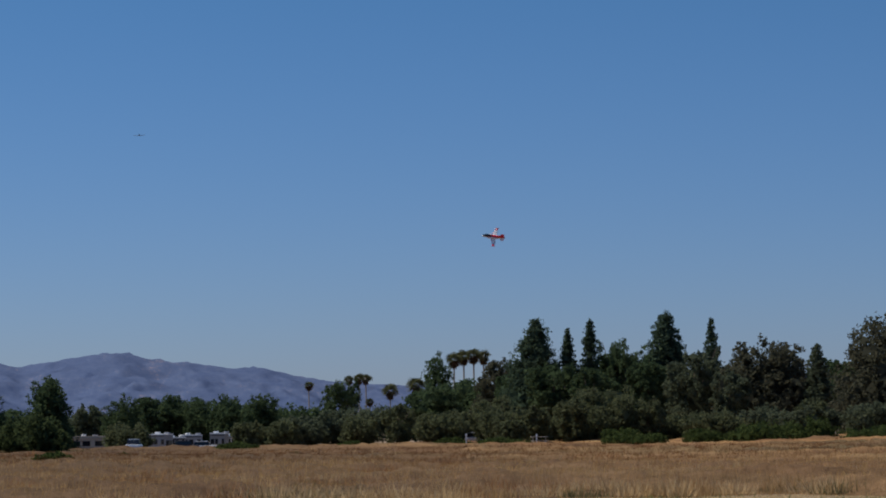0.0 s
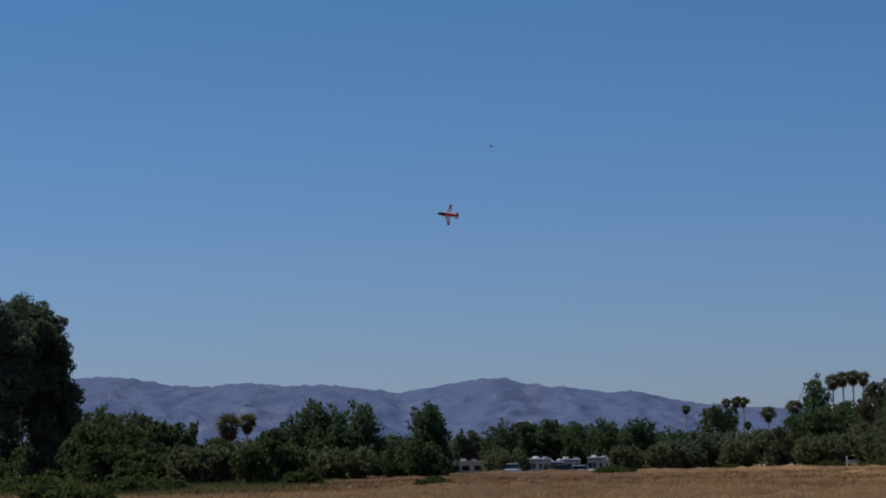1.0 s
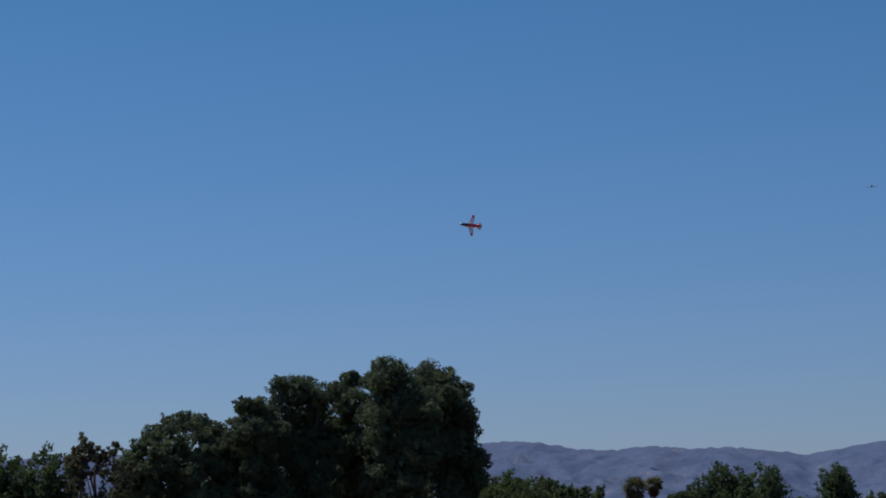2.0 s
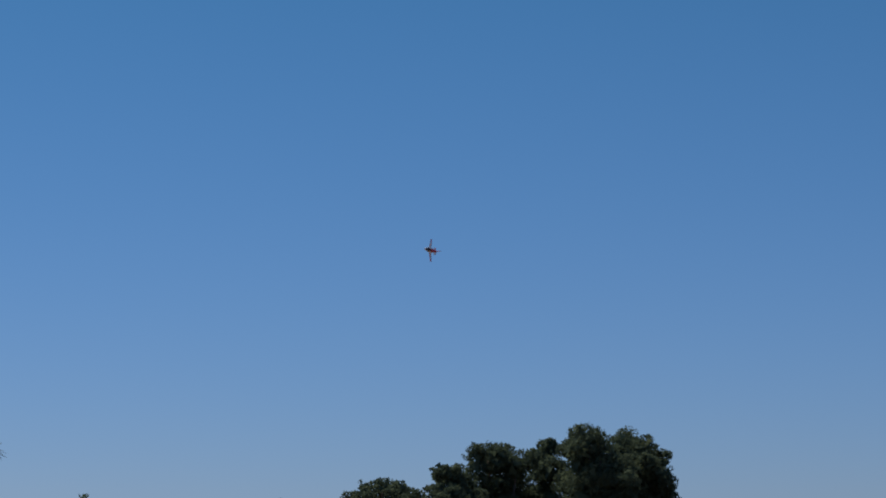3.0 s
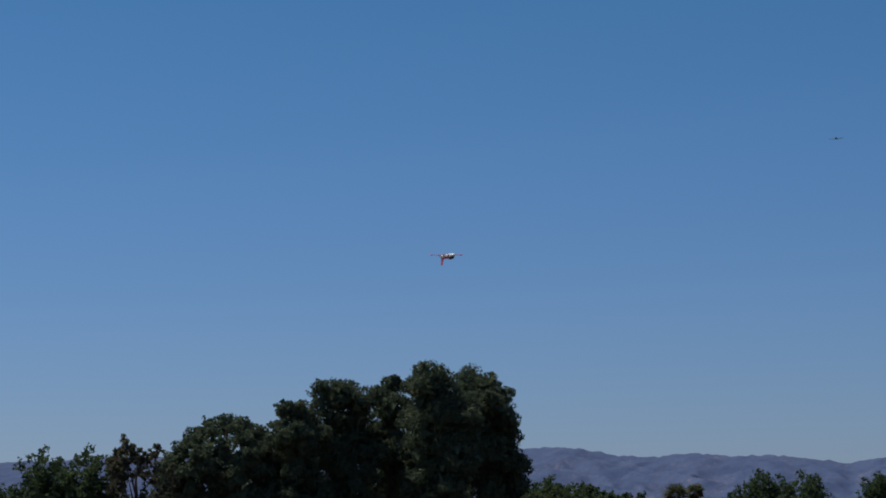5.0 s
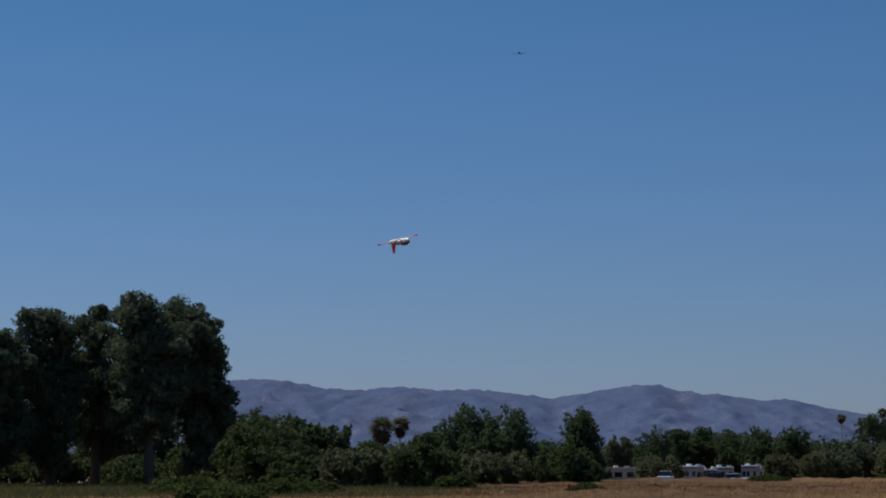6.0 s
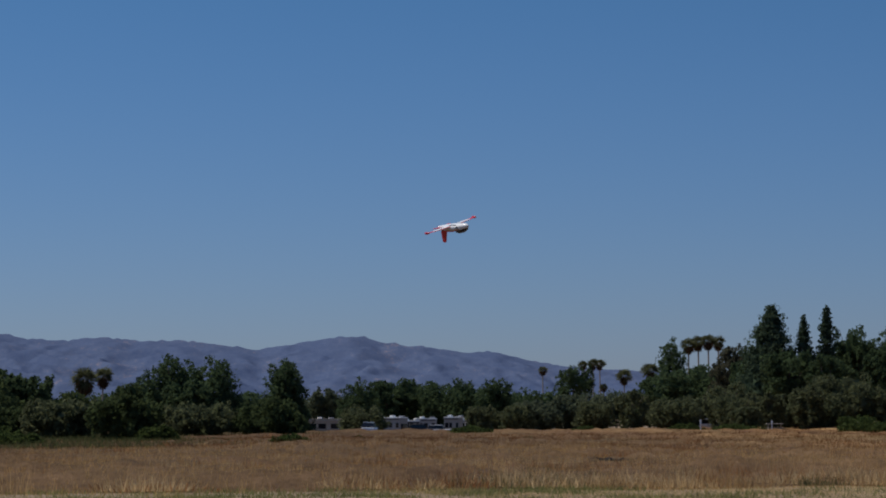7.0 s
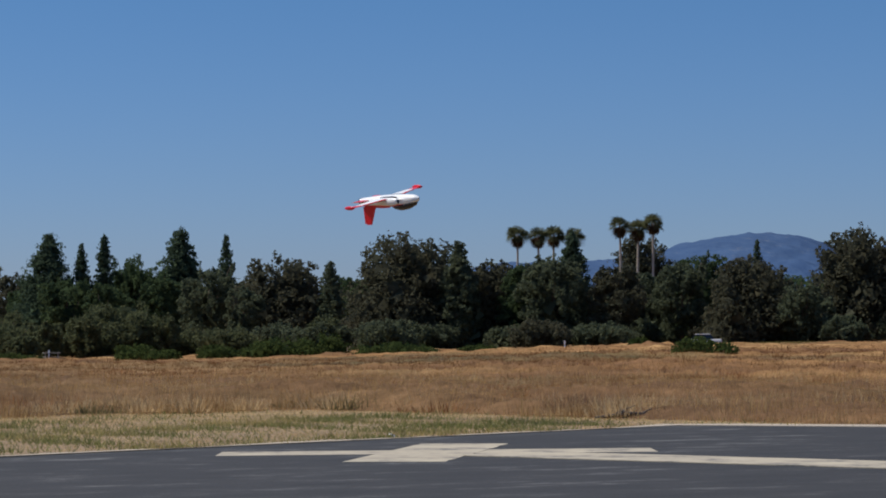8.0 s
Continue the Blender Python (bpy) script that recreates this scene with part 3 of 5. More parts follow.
# ---------------------------------------------------------------- mountains
def make_mountains():
    az_k = [-75, -50, -30, -16, -9.5, -8.2, -7.4, -6.1, -5.2, -4.55, -3.75, -2.85, -1.95, -1.05, -0.15, 0.5, 1.14, 2.04, 3.07, 3.71, 4.35, 5.24, 6.25, 7.8, 12, 17, 20.9, 23, 24, 24.8, 25.7, 26.6, 27.4, 28, 28.5, 29.6, 36, 50, 75]
    el_k = [0.6, 1.2, 1.5, 1.9, 1.85, 2.0, 2.03, 1.79, 1.77, 1.86, 1.76, 1.78, 1.69, 1.57, 1.7, 1.83, 1.89, 1.70, 1.60, 1.49, 1.53, 1.29, 1.15, 1.07, 0.9, 1.2, 1.82, 1.85, 1.99, 2.17, 2.34, 2.45, 2.40, 2.27, 2.02, 2.1, 1.7, 1.2, 0.6]
    az = np.linspace(-75, 75, 1501)
    el = np.interp(az, az_k, el_k)
    k = np.ones(3) / 3
    el = np.convolve(np.pad(el, 1, mode="edge"), k, "valid")
    ridge = 4150.0
    top = ridge * np.tan(np.radians(el)) + EYE
    ds = np.concatenate([np.linspace(2900, ridge, 56), np.linspace(ridge + 60, 4700, 8)])
    verts = []
    for d in ds:
        u = (d - 2900) / (ridge - 2900)
        for a, h in zip(az, top):
            x, y = d * math.sin(radians(a)), d * math.cos(radians(a))
            if u <= 1:
                n = noise.fractal(Vector((x * 0.012, y * 0.012, 0.3)), 0.8, 2.1, 6)
                spur = noise.ridged_multi_fractal(Vector((x * 0.0105 + 0.35 * n, y * 0.0036, 4.0)), 0.8, 2.2, 6, 1.0, 2.0)
                mask = math.sin(math.pi * min(1, u)) ** 0.7
                z = h * (0.10 + 0.90 * u ** 1.1) + (11 * (spur - 1.0) + 6 * n) * mask
                if u > 0.93:
                    z = min(z, h)
                if u >= 1:
                    z = h + 3.4 * noise.fractal(Vector((a * 3.1, 1, 2)), 0.55, 2.3, 6) + 1.6 * noise.noise(Vector((a * 9.0, 5, 2)))
            else:
                z = h * (1 - (d - ridge) / (4700 - ridge)) - 5
            verts.append((x, y, max(z, -5)))
    n = len(az)
    faces = [(i * n + j, i * n + j + 1, (i + 1) * n + j + 1, (i + 1) * n + j) for i in range(len(ds) - 1) for j in range(n - 1)]
    m = bpy.data.materials.new("haze_painted_hillside")
    m.use_nodes = True
    t = m.node_tree
    b = t.nodes["Principled BSDF"]
    b.inputs["Roughness"].default_value = 1.0
    b.inputs["Specular IOR Level"].default_value = 0.0
    co = t.nodes.new("ShaderNodeTexCoord")
    n1 = node(t, "ShaderNodeTexNoise", Scale=0.012, Detail=14.0, Roughness=0.78)
    n2 = node(t, "ShaderNodeTexNoise", Scale=0.16, Detail=6.0, Roughness=0.75)
    mp = t.nodes.new("ShaderNodeMapping")
    mp.inputs["Scale"].default_value = (1.0, 0.22, 1.0)
    t.links.new(co.outputs["Object"], mp.inputs["Vector"])
    for q in (n1, n2):
        t.links.new(mp.outputs[0], q.inputs["Vector"])
    # distance haze is put into these blue and mauve base colours
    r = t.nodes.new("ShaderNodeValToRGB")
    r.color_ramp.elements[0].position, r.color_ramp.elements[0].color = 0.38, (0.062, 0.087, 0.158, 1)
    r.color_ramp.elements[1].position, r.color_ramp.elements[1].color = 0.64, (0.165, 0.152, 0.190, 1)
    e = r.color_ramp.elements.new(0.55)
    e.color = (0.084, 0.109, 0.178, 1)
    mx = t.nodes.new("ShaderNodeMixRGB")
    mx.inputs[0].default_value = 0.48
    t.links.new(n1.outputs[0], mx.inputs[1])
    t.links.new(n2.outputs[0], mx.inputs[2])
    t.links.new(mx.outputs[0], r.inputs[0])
    # more haze put into the colour: the wooded hill further round is a deeper blue
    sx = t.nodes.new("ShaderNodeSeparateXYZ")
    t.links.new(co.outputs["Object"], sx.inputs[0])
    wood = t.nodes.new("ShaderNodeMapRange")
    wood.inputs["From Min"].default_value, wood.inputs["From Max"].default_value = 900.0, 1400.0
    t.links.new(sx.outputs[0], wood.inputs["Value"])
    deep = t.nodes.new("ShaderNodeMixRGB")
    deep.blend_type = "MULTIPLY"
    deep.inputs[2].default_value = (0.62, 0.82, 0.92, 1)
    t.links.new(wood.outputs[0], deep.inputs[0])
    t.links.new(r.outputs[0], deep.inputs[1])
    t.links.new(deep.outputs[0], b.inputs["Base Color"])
    gully = node(t, "ShaderNodeTexNoise", Scale=0.022, Detail=9.0, Roughness=0.62)
    gully.noise_type = "RIDGED_MULTIFRACTAL"
    t.links.new(mp.outputs[0], gully.inputs["Vector"])
    bp = node(t, "ShaderNodeBump", Strength=0.85, Distance=11.0)
    t.links.new(gully.outputs[0], bp.inputs["Height"])
    t.links.new(bp.outputs[0], b.inputs["Normal"])
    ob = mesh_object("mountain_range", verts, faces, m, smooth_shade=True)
    tagged(ob, "long mountain ridge in painted haze blue with bare mauve slopes", "mountains", kind="structure")


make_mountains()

# ---------------------------------------------------------------- plants

def crown_arrays(blobs, count, size, g, core=0.74, droop=0.5, tufts=14, rise=0.25, m=16):
    """Leaves gathered in tufts over the lobes, with broad sprays inside them, as loose triangles."""
    blobs = np.asarray(blobs, float)
    c, r = blobs[:, :3], blobs[:, 3:6]
    area = (r[:, 0] * r[:, 1] + r[:, 0] * r[:, 2] + r[:, 1] * r[:, 2])
    mid = (c * area[:, None]).sum(0) / area.sum()

    def unit(v):
        return v / (np.linalg.norm(v, axis=-1, keepdims=True) + 1e-6)

    def leaves(p, nrm, s, hang):
        n = len(p)
        u = g.normal(size=(n, 3)) * 0.7
        u[:, 2] -= hang
        u = unit(u - nrm * (u * nrm).sum(1)[:, None])
        v = np.cross(nrm, u)
        q = g.uniform(0.6, 1.0, n)[:, None]
        return np.stack([p - u * s * 0.5 - v * s * 0.4 * q, p + u * s * 0.6, p - u * s * 0.4 + v * s * 0.5 * q], 1)

    # where the tufts sit on each lobe
    k = len(blobs)
    td = g.normal(size=(k, tufts, 3)) + unit(c - mid)[:, None, :] * 0.5
    td[:, :, 2] += rise
    td = unit(td)
    tc = c[:, None, :] + td * r[:, None, :] * g.uniform(0.60, 0.86, (k, tufts, 1))
    tr = r[:, None, :] * g.uniform(0.22, 0.36, (k, tufts, 1))
    pick = g.choice(k, count, p=area / area.sum())
    one = g.integers(0, tufts, count)
    d = unit(g.normal(size=(count, 3)) + td[pick, one] * 0.5)
    p = tc[pick, one] + d * tr[pick, one] * (g.uniform(0.15, 1.0, count) ** 0.45)[:, None]
    tri = leaves(p, unit(d + g.normal(size=(count, 3)) * 0.6), size * g.uniform(0.6, 1.5, count)[:, None], droop)
    # the inner sprays that close the lobes
    ci, ri = np.repeat(c, m, 0), np.repeat(r, m, 0)
    di = unit(g.normal(size=(k * m, 3)))
    pi = ci + di * ri * core * g.uniform(0.35, 1.0, (k * m, 1))
    inner = leaves(pi, unit(di + g.normal(size=(k * m, 3)) * 0.5), ri.mean(1)[:, None] * g.uniform(0.4, 0.8, (k * m, 1)), 0.2)
    return np.concatenate([tri, inner])


def tapered(points, radii, sides=8):
    """A round limb along the points."""
    verts, faces = [], []
    for i, (p, r) in enumerate(zip(points, radii)):
        for j in range(sides):
            a = 2 * math.pi * j / sides
            w = 1 + 0.08 * math.sin(3 * a + i)
            verts.append((p[0] + r * w * math.cos(a), p[1] + r * w * math.sin(a), p[2]))
    for i in range(len(points) - 1):
        for j in range(sides):
            k = (j + 1) % sides
            faces.append((i * sides + j, i * sides + k, (i + 1) * sides + k, (i + 1) * sides + j))
    faces.append(tuple(range((len(points) - 1) * sides, len(points) * sides)))
    faces.append(tuple(range(sides - 1, -1, -1)))
    return verts, faces


def limbs(name, parent, tips, h, r, g, material=None):
    """A trunk with limbs that reach towards the tips, as one mesh."""
    verts, faces = [], []

    def put(pts, rad):
        v, f = tapered(pts, rad)
        o = len(verts)
        verts.extend(v)
        faces.extend([tuple(i + o for i in q) for q in f])

    wob = [(g.normal(0, 0.015 * h), g.normal(0, 0.015 * h)) for _ in range(6)]
    put([(wob[i][0] * i / 5, wob[i][1] * i / 5, -0.3 + (h + 0.3) * i / 5) for i in range(6)], [r * (1.25 - 0.95 * i / 5) for i in range(6)])
    for tx, ty, tz in tips:
        z0 = min(tz * 0.6, h * g.uniform(0.3, 0.65))
        put([(0, 0, z0), (tx * 0.45, ty * 0.45, z0 + (tz - z0) * 0.4), (tx * 0.9, ty * 0.9, tz)], [r * 0.45, r * 0.3, r * 0.12])
    return mesh_object(name, verts, faces, material or BARK, parent, smooth_shade=True)


def lobes(kind, h, w, g):
    """The lobes of a crown of that kind, height and width."""
    out = []
    if kind in ("broad", "olive", "euca", "sparse"):
        low = {"broad": 0.10, "olive": 0.04, "euca": 0.05, "sparse": 0.2}[kind]
        cz, rz = h * (low + (1 - low) / 2), h * (1 - low) / 2
        n = {"broad": 26, "olive": 26, "euca": 30, "sparse": 30}[kind]
        big = {"broad": (0.13, 0.24), "olive": (0.12, 0.22), "euca": (0.11, 0.2), "sparse": (0.07, 0.13)}[kind]
        for i in range(n):
            zz = -0.95 + 1.8 * (i + 0.5) / n
            a = i * 2.4 + g.uniform(-0.5, 0.5)
            ring = math.sqrt(max(0.0, 1 - abs(zz) ** 2.4)) * g.uniform(0.5, 0.9)
            r = w * g.uniform(*big)
            out.append((math.cos(a) * ring * (w / 2 - r * 0.4), math.sin(a) * ring * (w / 2 - r * 0.4), cz + zz * (rz - r * 0.5), r, r, r * g.uniform(0.75, 1.1)))
        tops = 7
        for i in range(tops):
            r = w * g.uniform(0.05, 0.12)
            q = g.uniform(-0.36, 0.36)
            zt = h - (0 if i == 0 else (0.02 + 1.3 * q * q + g.uniform(0, 0.09)) * h)
            yt = g.uniform(-0.3, 0.3) * w
            for k, (drop, rr) in enumerate(((0.35, 0.42), (1.1, 0.72), (2.2, 1.05))):
                out.append((q * w * (1 - 0.06 * k) + g.normal(0, 0.15 * r), yt, zt - r * drop, r * rr, r * rr, r * rr * 1.25))
        if kind != "sparse":
            out.append((0, 0, cz - rz * 0.1, w * 0.33, w * 0.33, rz * 0.75))
    elif kind in ("cone", "spire", "cone2"):
        power = {"cone": 0.60, "spire": 0.55, "cone2": 0.55, "eucone": 0.42}[kind]
        n = {"cone": 60, "spire": 44, "cone2": 46, "eucone": 56}[kind]
        for i in range(n):
            u = 0.04 + 0.93 * (i / (n - 1)) ** 0.85
            big = w / 2 * (1 - u) ** power + 0.02 * w
            a = i * 2.4 + g.uniform(-0.4, 0.4)
            r = big * g.uniform(0.42, 0.62) + 0.012 * h
            off = max(0.0, big - r) * g.uniform(0.6, 1.35)
            out.append((math.cos(a) * off, math.sin(a) * off, u * h, r, r, r * g.uniform(0.55, 0.9) + 0.008 * h))
        for u in np.linspace(0.08, 0.95, 8):
            big = w / 2 * (1 - u) ** power
            out.append((0, 0, u * h, big * 0.6 + 0.1, big * 0.6 + 0.1, 0.075 * h))
        out.append((0, 0, h - 0.02 * h, 0.022 * h, 0.022 * h, 0.03 * h))
    elif kind in ("leader", "eucone"):
        for j in range(7 if kind == "leader" else 9):
            q, a = (0.0 if j == 0 else g.uniform(0.14, 0.33)), j * 2.4 + g.uniform(-0.5, 0.5)
            cx, cy = math.cos(a) * q * w, math.sin(a) * q * w
            top = h * (1.0 if j == 0 else 1.0 - 0.9 * q * q - g.uniform(0.0, 0.12 if kind == "leader" else 0.06))
            wide = w * g.uniform(0.56, 0.78)
            for i in range(13):
                u = (i + 0.5) / 13
                big = wide / 2 * (1 - u) ** 0.42
                r = big * g.uniform(0.42, 0.66) + 0.03 * h
                b = i * 2.4 + j
                off = big * g.uniform(0.3, 0.85)
                out.append((cx + math.cos(b) * off, cy + math.sin(b) * off, top * (0.12 + 0.87 * u) - r * 0.6, r, r, r * g.uniform(0.8, 1.3)))
        for i in range(8):
            a = i * 2.4
            out.append((math.cos(a) * w * 0.28, math.sin(a) * w * 0.28, h * g.uniform(0.18, 0.4), w * 0.17, w * 0.17, h * 0.14))
    elif kind in ("bush", "lowbush"):
        n = 20 if kind == "bush" else 16
        for i in range(n):
            a = g.uniform(0, 6.283)
            q = math.sqrt(g.uniform(0, 1)) * 0.85
            r = w * g.uniform(0.10, 0.18)
            top = h * math.sqrt(max(0.05, 1 - q ** 2.2))
            z = max(0.1, top - min(r, h * 0.4) * g.uniform(0.7, 1.3))
            out.append((math.cos(a) * q * w / 2, math.sin(a) * q * w / 2, z, r, r, min(r, h * 0.42)))
        for i in range(7):
            a = i * 0.9
            out.append((math.cos(a) * w * 0.27, math.sin(a) * w * 0.27, h * 0.28, w * 0.18, w * 0.18, h * 0.36))
        out.append((0, 0, h * 0.42, w * 0.3, w * 0.3, h * 0.55))
    elif kind == "stone":
        for i in range(46):
            a, q = i * 2.4, math.sqrt((i + 0.5) / 46)
            r = w * g.uniform(0.055, 0.10)
            out.append((math.cos(a) * q * (w / 2 - r * 0.7), math.sin(a) * q * (w / 2 - r * 0.7), h * (0.42 + 0.56 * math.sqrt(max(0, 1 - q * q * 0.97))) - r, r, r, r * 0.85))
        for i in range(36):
            a = i * 2.4
            q = math.sqrt((i + 0.5) / 36) * 0.86
            out.append((math.cos(a) * q * w / 2, math.sin(a) * q * w / 2, h * g.uniform(0.16, 0.66), w * 0.16, w * 0.16, h * 0.14))
    return out


LOOKS = {
    "broad": ("broad", "dark green leafy tree with a full crown", "tree", 7500, 0.33),
    "olive": ("olive", "grey-green rounded tree at the field edge", "tree", 6500, 0.26),
    "euca": ("euca", "dull grey-green leafy tree", "tree", 8000, 0.32),
    "eucone": ("brown", "tall brownish green tree with a ragged top", "tree", 17000, 0.38),
    "leader": ("broad", "dark green tree with several ragged leading tops", "tree", 9500, 0.26),
    "cone": ("conifer", "tall dark conical evergreen tree", "tree", 10500, 0.32),
    "cone2": ("euca", "ragged conical grey-green evergreen tree", "tree", 8000, 0.32),
    "spire": ("conifer", "slender dark pointed conifer", "tree", 6500, 0.28),
    "sparse": ("brown", "thin airy tree with sparse leaves", "tree", 4600, 0.26),
    "bush": ("bush", "large dense dark green bush in dry grass", "bush", 12000, 0.22),
    "lowbush": ("weed", "low bright green bush in dry grass", "bush", 4000, 0.18),
    "stone": ("pine", "dark umbrella pine with a domed crown", "tree", 22000, 0.24),
}
plant_count = [0]


def spot(az, dist):
    a = radians(az)
    x, y = dist * math.sin(a), dist * math.cos(a)
    return x, y, float(terrain(x, y))


def plant(kind, az, dist, top, width, rough=False):
    """A tree or bush: bearing and top in degrees as seen from the camera's stand, distance and width in metres."""
    plant_count[0] += 1
    g = np.random.default_rng(100 + plant_count[0])
    x, y, z = spot(az, dist)
    h = max(0.5, EYE + dist * math.tan(radians(top)) - z)
    if kind == "palm":
        return palm(x, y, z, h, width, g)
    leaf, label, category, count, size = LOOKS[kind]
    width *= {"cone": 1.65, "spire": 1.7, "cone2": 1.3, "eucone": 1.5, "broad": 1.2, "leader": 1.25, "euca": 1.25, "olive": 1.2, "stone": 1.17}.get(kind, 1.0)
    if kind in ("broad", "euca") and g.uniform() < 0.25:
        leaf = {"broad": "euca", "euca": "brown"}[leaf]
        label = {"euca": "dull green leafy tree with a full crown", "brown": "brownish green leafy tree"}[leaf]
    if rough:
        count, size = count * 0.4, size * 1.4
    root = new(category, None)
    root.matrix_world = pose(x, y, z, 0, 0, g.uniform(0, 360) if kind not in ("stone",) else 0)
    tagged(root, label, category)
    blobs = lobes(kind, h, width, g)
    tri = crown_arrays(blobs, int(0.92 * count * min(1.6, max(0.7, width * h / 70))), size, g, core=0.3 if kind == "sparse" else 0.74, m=34 if kind == "stone" else 16)
    quads_object("crown" if category == "tree" else "foliage", tri, 3, LEAF[leaf], root)
    tips = [b[:3] for b in blobs[2:: max(1, len(blobs) // 7)]][:7]
    if category == "tree":
        limbs("trunk", root, tips, h * 0.8, 0.028 * h * 0.5 + 0.08, g)
    else:
        limbs("stem", root, tips, h * 0.6, 0.05, g)
    return root


def palm(x, y, z, h, width, g):
    root = new("palm_tree")
    root.matrix_world = pose(x, y, z, 0, 0, g.uniform(0, 360))
    tagged(root, "tall slim fan palm with a skirt of dead fronds", "palm tree")
    cr = width / 2 * 1.28
    lean = g.uniform(-0.02, 0.02) * h
    th = h - cr * 0.75
    r = 0.008 * h + 0.05
    v, f = tapered([(lean * (i / 7) ** 2, 0, -0.3 + (th + 0.3) * i / 7) for i in range(8)], [r * (1.5 if i == 0 else 1.1 - 0.045 * i) for i in range(8)], 9)
    mesh_object("trunk", v, f, PALM_BARK, root, smooth_shade=True)
    head = np.array([lean, 0, th])
    for name, mat, count, lo, hi, length in (("crown", LEAF["frond"], 30, -0.55, 1.45, cr), ("frond_skirt", LEAF["dead"], 32, -1.5, -0.75, cr * 0.85)):
        tris = []
        tilt = g.permutation(count)
        for i in range(count):
            a = i * 2.399 + g.uniform(-0.25, 0.25)
            e = lo + (hi - lo) * (tilt[i] + 0.5) / count + g.uniform(-0.12, 0.12)
            d = np.array([math.cos(a) * math.cos(e), math.sin(a) * math.cos(e), math.sin(e)])
            side = np.array([-math.sin(a), math.cos(a), 0])
            upv = np.cross(side, d)
            twist = g.uniform(-0.8, 0.8)
            side, upv = side * math.cos(twist) + upv * math.sin(twist), upv * math.cos(twist) - side * math.sin(twist)
            reach = length * g.uniform(0.72, 1.18)
            base = head + np.array([d[0], d[1], 0]) * r * 1.2
            if name == "frond_skirt":
                fall = g.uniform(0.0, 1.0)
                base[2] -= cr * 0.75 * fall
                reach *= 1.05 - 0.60 * fall
            hub = base + d * reach * 0.16
            tris.append([base - side * 0.03, base + side * 0.03, hub])
            for k in range(-5, 6):
                b = k * 0.26
                ray = d * math.cos(b) + side * math.sin(b)
                knee = hub + ray * reach * 0.52 - np.array([0, 0, 0.05 * reach])
                tip = hub + ray * reach * g.uniform(0.70, 0.86) - np.array([0, 0, 1]) * reach * g.uniform(0.10, 0.26)
                wv = (side * math.cos(b) - d * math.sin(b)) * reach * 0.040 + upv * 0.02
                tris.append([hub, knee - wv, knee + wv])
                tris.append([knee - wv, tip, knee + wv])
        quads_object(name, np.array(tris), 3, mat, root)
    return root


plant("olive", 10.64, 300, 0.59, 3.4)
plant("olive", 12.09, 320, 0.96, 10.1)
plant("olive", 11.42, 312, 0.74, 4.2)
plant("olive", 13.15, 318, 0.75, 4.3)
plant("olive", 10.02, 295, 0.24, 3.3)
plant("lowbush", 12.58, 260, 0.09, 5.6)
plant("lowbush", 13.19, 255, -0.09, 4.7)
plant("lowbush", 14.37, 260, 0.04, 4.8)
plant("lowbush", 15.67, 260, 0.21, 8.0)
plant("lowbush", 16.78, 265, 0.28, 6.5)
plant("cone", 10.63, 400, 2.55, 9.6)
plant("spire", 11.36, 400, 2.30, 4.1)
plant("spire", 11.86, 400, 2.51, 4.0)
plant("broad", 12.63, 405, 2.02, 8.7)
plant("broad", 13.14, 390, 1.67, 6.1)
plant("cone", 13.59, 410, 2.66, 8.6)
plant("spire", 14.62, 405, 2.50, 3.6)
plant("euca", 14.25, 370, 1.85, 8.3)
plant("broad", 11.05, 380, 1.58, 7.7)
plant("broad", 11.93, 370, 1.45, 6.7)
plant("euca", 15.01, 350, 1.37, 5.2)
plant("eucone", 15.90, 360, 2.14, 9.7)
plant("cone2", 16.98, 355, 1.87, 5.1)
plant("broad", 17.46, 390, 1.59, 7.0)
plant("olive", 16.84, 320, 0.64, 4.3)
plant("eucone", 18.75, 335, 2.65, 12.4)
plant("cone2", 19.91, 330, 2.29, 6.7)
plant("eucone", 20.63, 335, 2.00, 6.3)
plant("broad", 21.62, 330, 1.86, 8.2)
plant("cone", 22.49, 370, 2.50, 5.8)
plant("euca", 22.05, 325, 1.98, 8.4)
plant("euca", 23.42, 325, 1.74, 7.3)
plant("euca", 24.25, 335, 1.60, 6.0)
plant("euca", 24.96, 330, 1.82, 6.7)
plant("broad", 25.41, 360, 2.02, 8.9)
plant("eucone", 26.49, 325, 1.98, 9.1)
plant("euca", 27.68, 320, 1.24, 6.5)
plant("eucone", 28.96, 335, 2.66, 9.8)
plant("euca", 29.95, 335, 1.65, 9.0)
plant("eucone", 31.20, 335, 2.27, 9.8)
plant("lowbush", 20.38, 245, -0.04, 5.0)
plant("lowbush", 18.45, 250, 0.03, 9.9)
plant("lowbush", 25.40, 175, 0.10, 5.0)
plant("lowbush", 23.98, 270, 0.11, 2.8)
plant("palm", 21.24, 420, 2.69, 3.4)
plant("palm", 21.73, 420, 2.65, 3.2)
plant("palm", 22.05, 425, 2.66, 3.2)
plant("palm", 22.53, 425, 2.62, 3.4)
plant("palm", 23.60, 410, 2.88, 3.3)
plant("palm", 23.96, 412, 2.79, 3.2)
plant("palm", 24.32, 410, 2.91, 3.1)
plant("spire", 26.68, 380, 2.24, 2.6)
plant("palm", 8.76, 520, 1.81, 3.0)
plant("palm", 8.99, 525, 1.89, 3.1)
plant("palm", 9.22, 520, 1.91, 3.0)
plant("palm", 9.45, 530, 1.88, 2.9)
plant("leader", 8.39, 480, 1.93, 5.6)
plant("palm", 7.88, 500, 1.28, 3.4)
plant("palm", 7.30, 520, 1.13, 3.0)
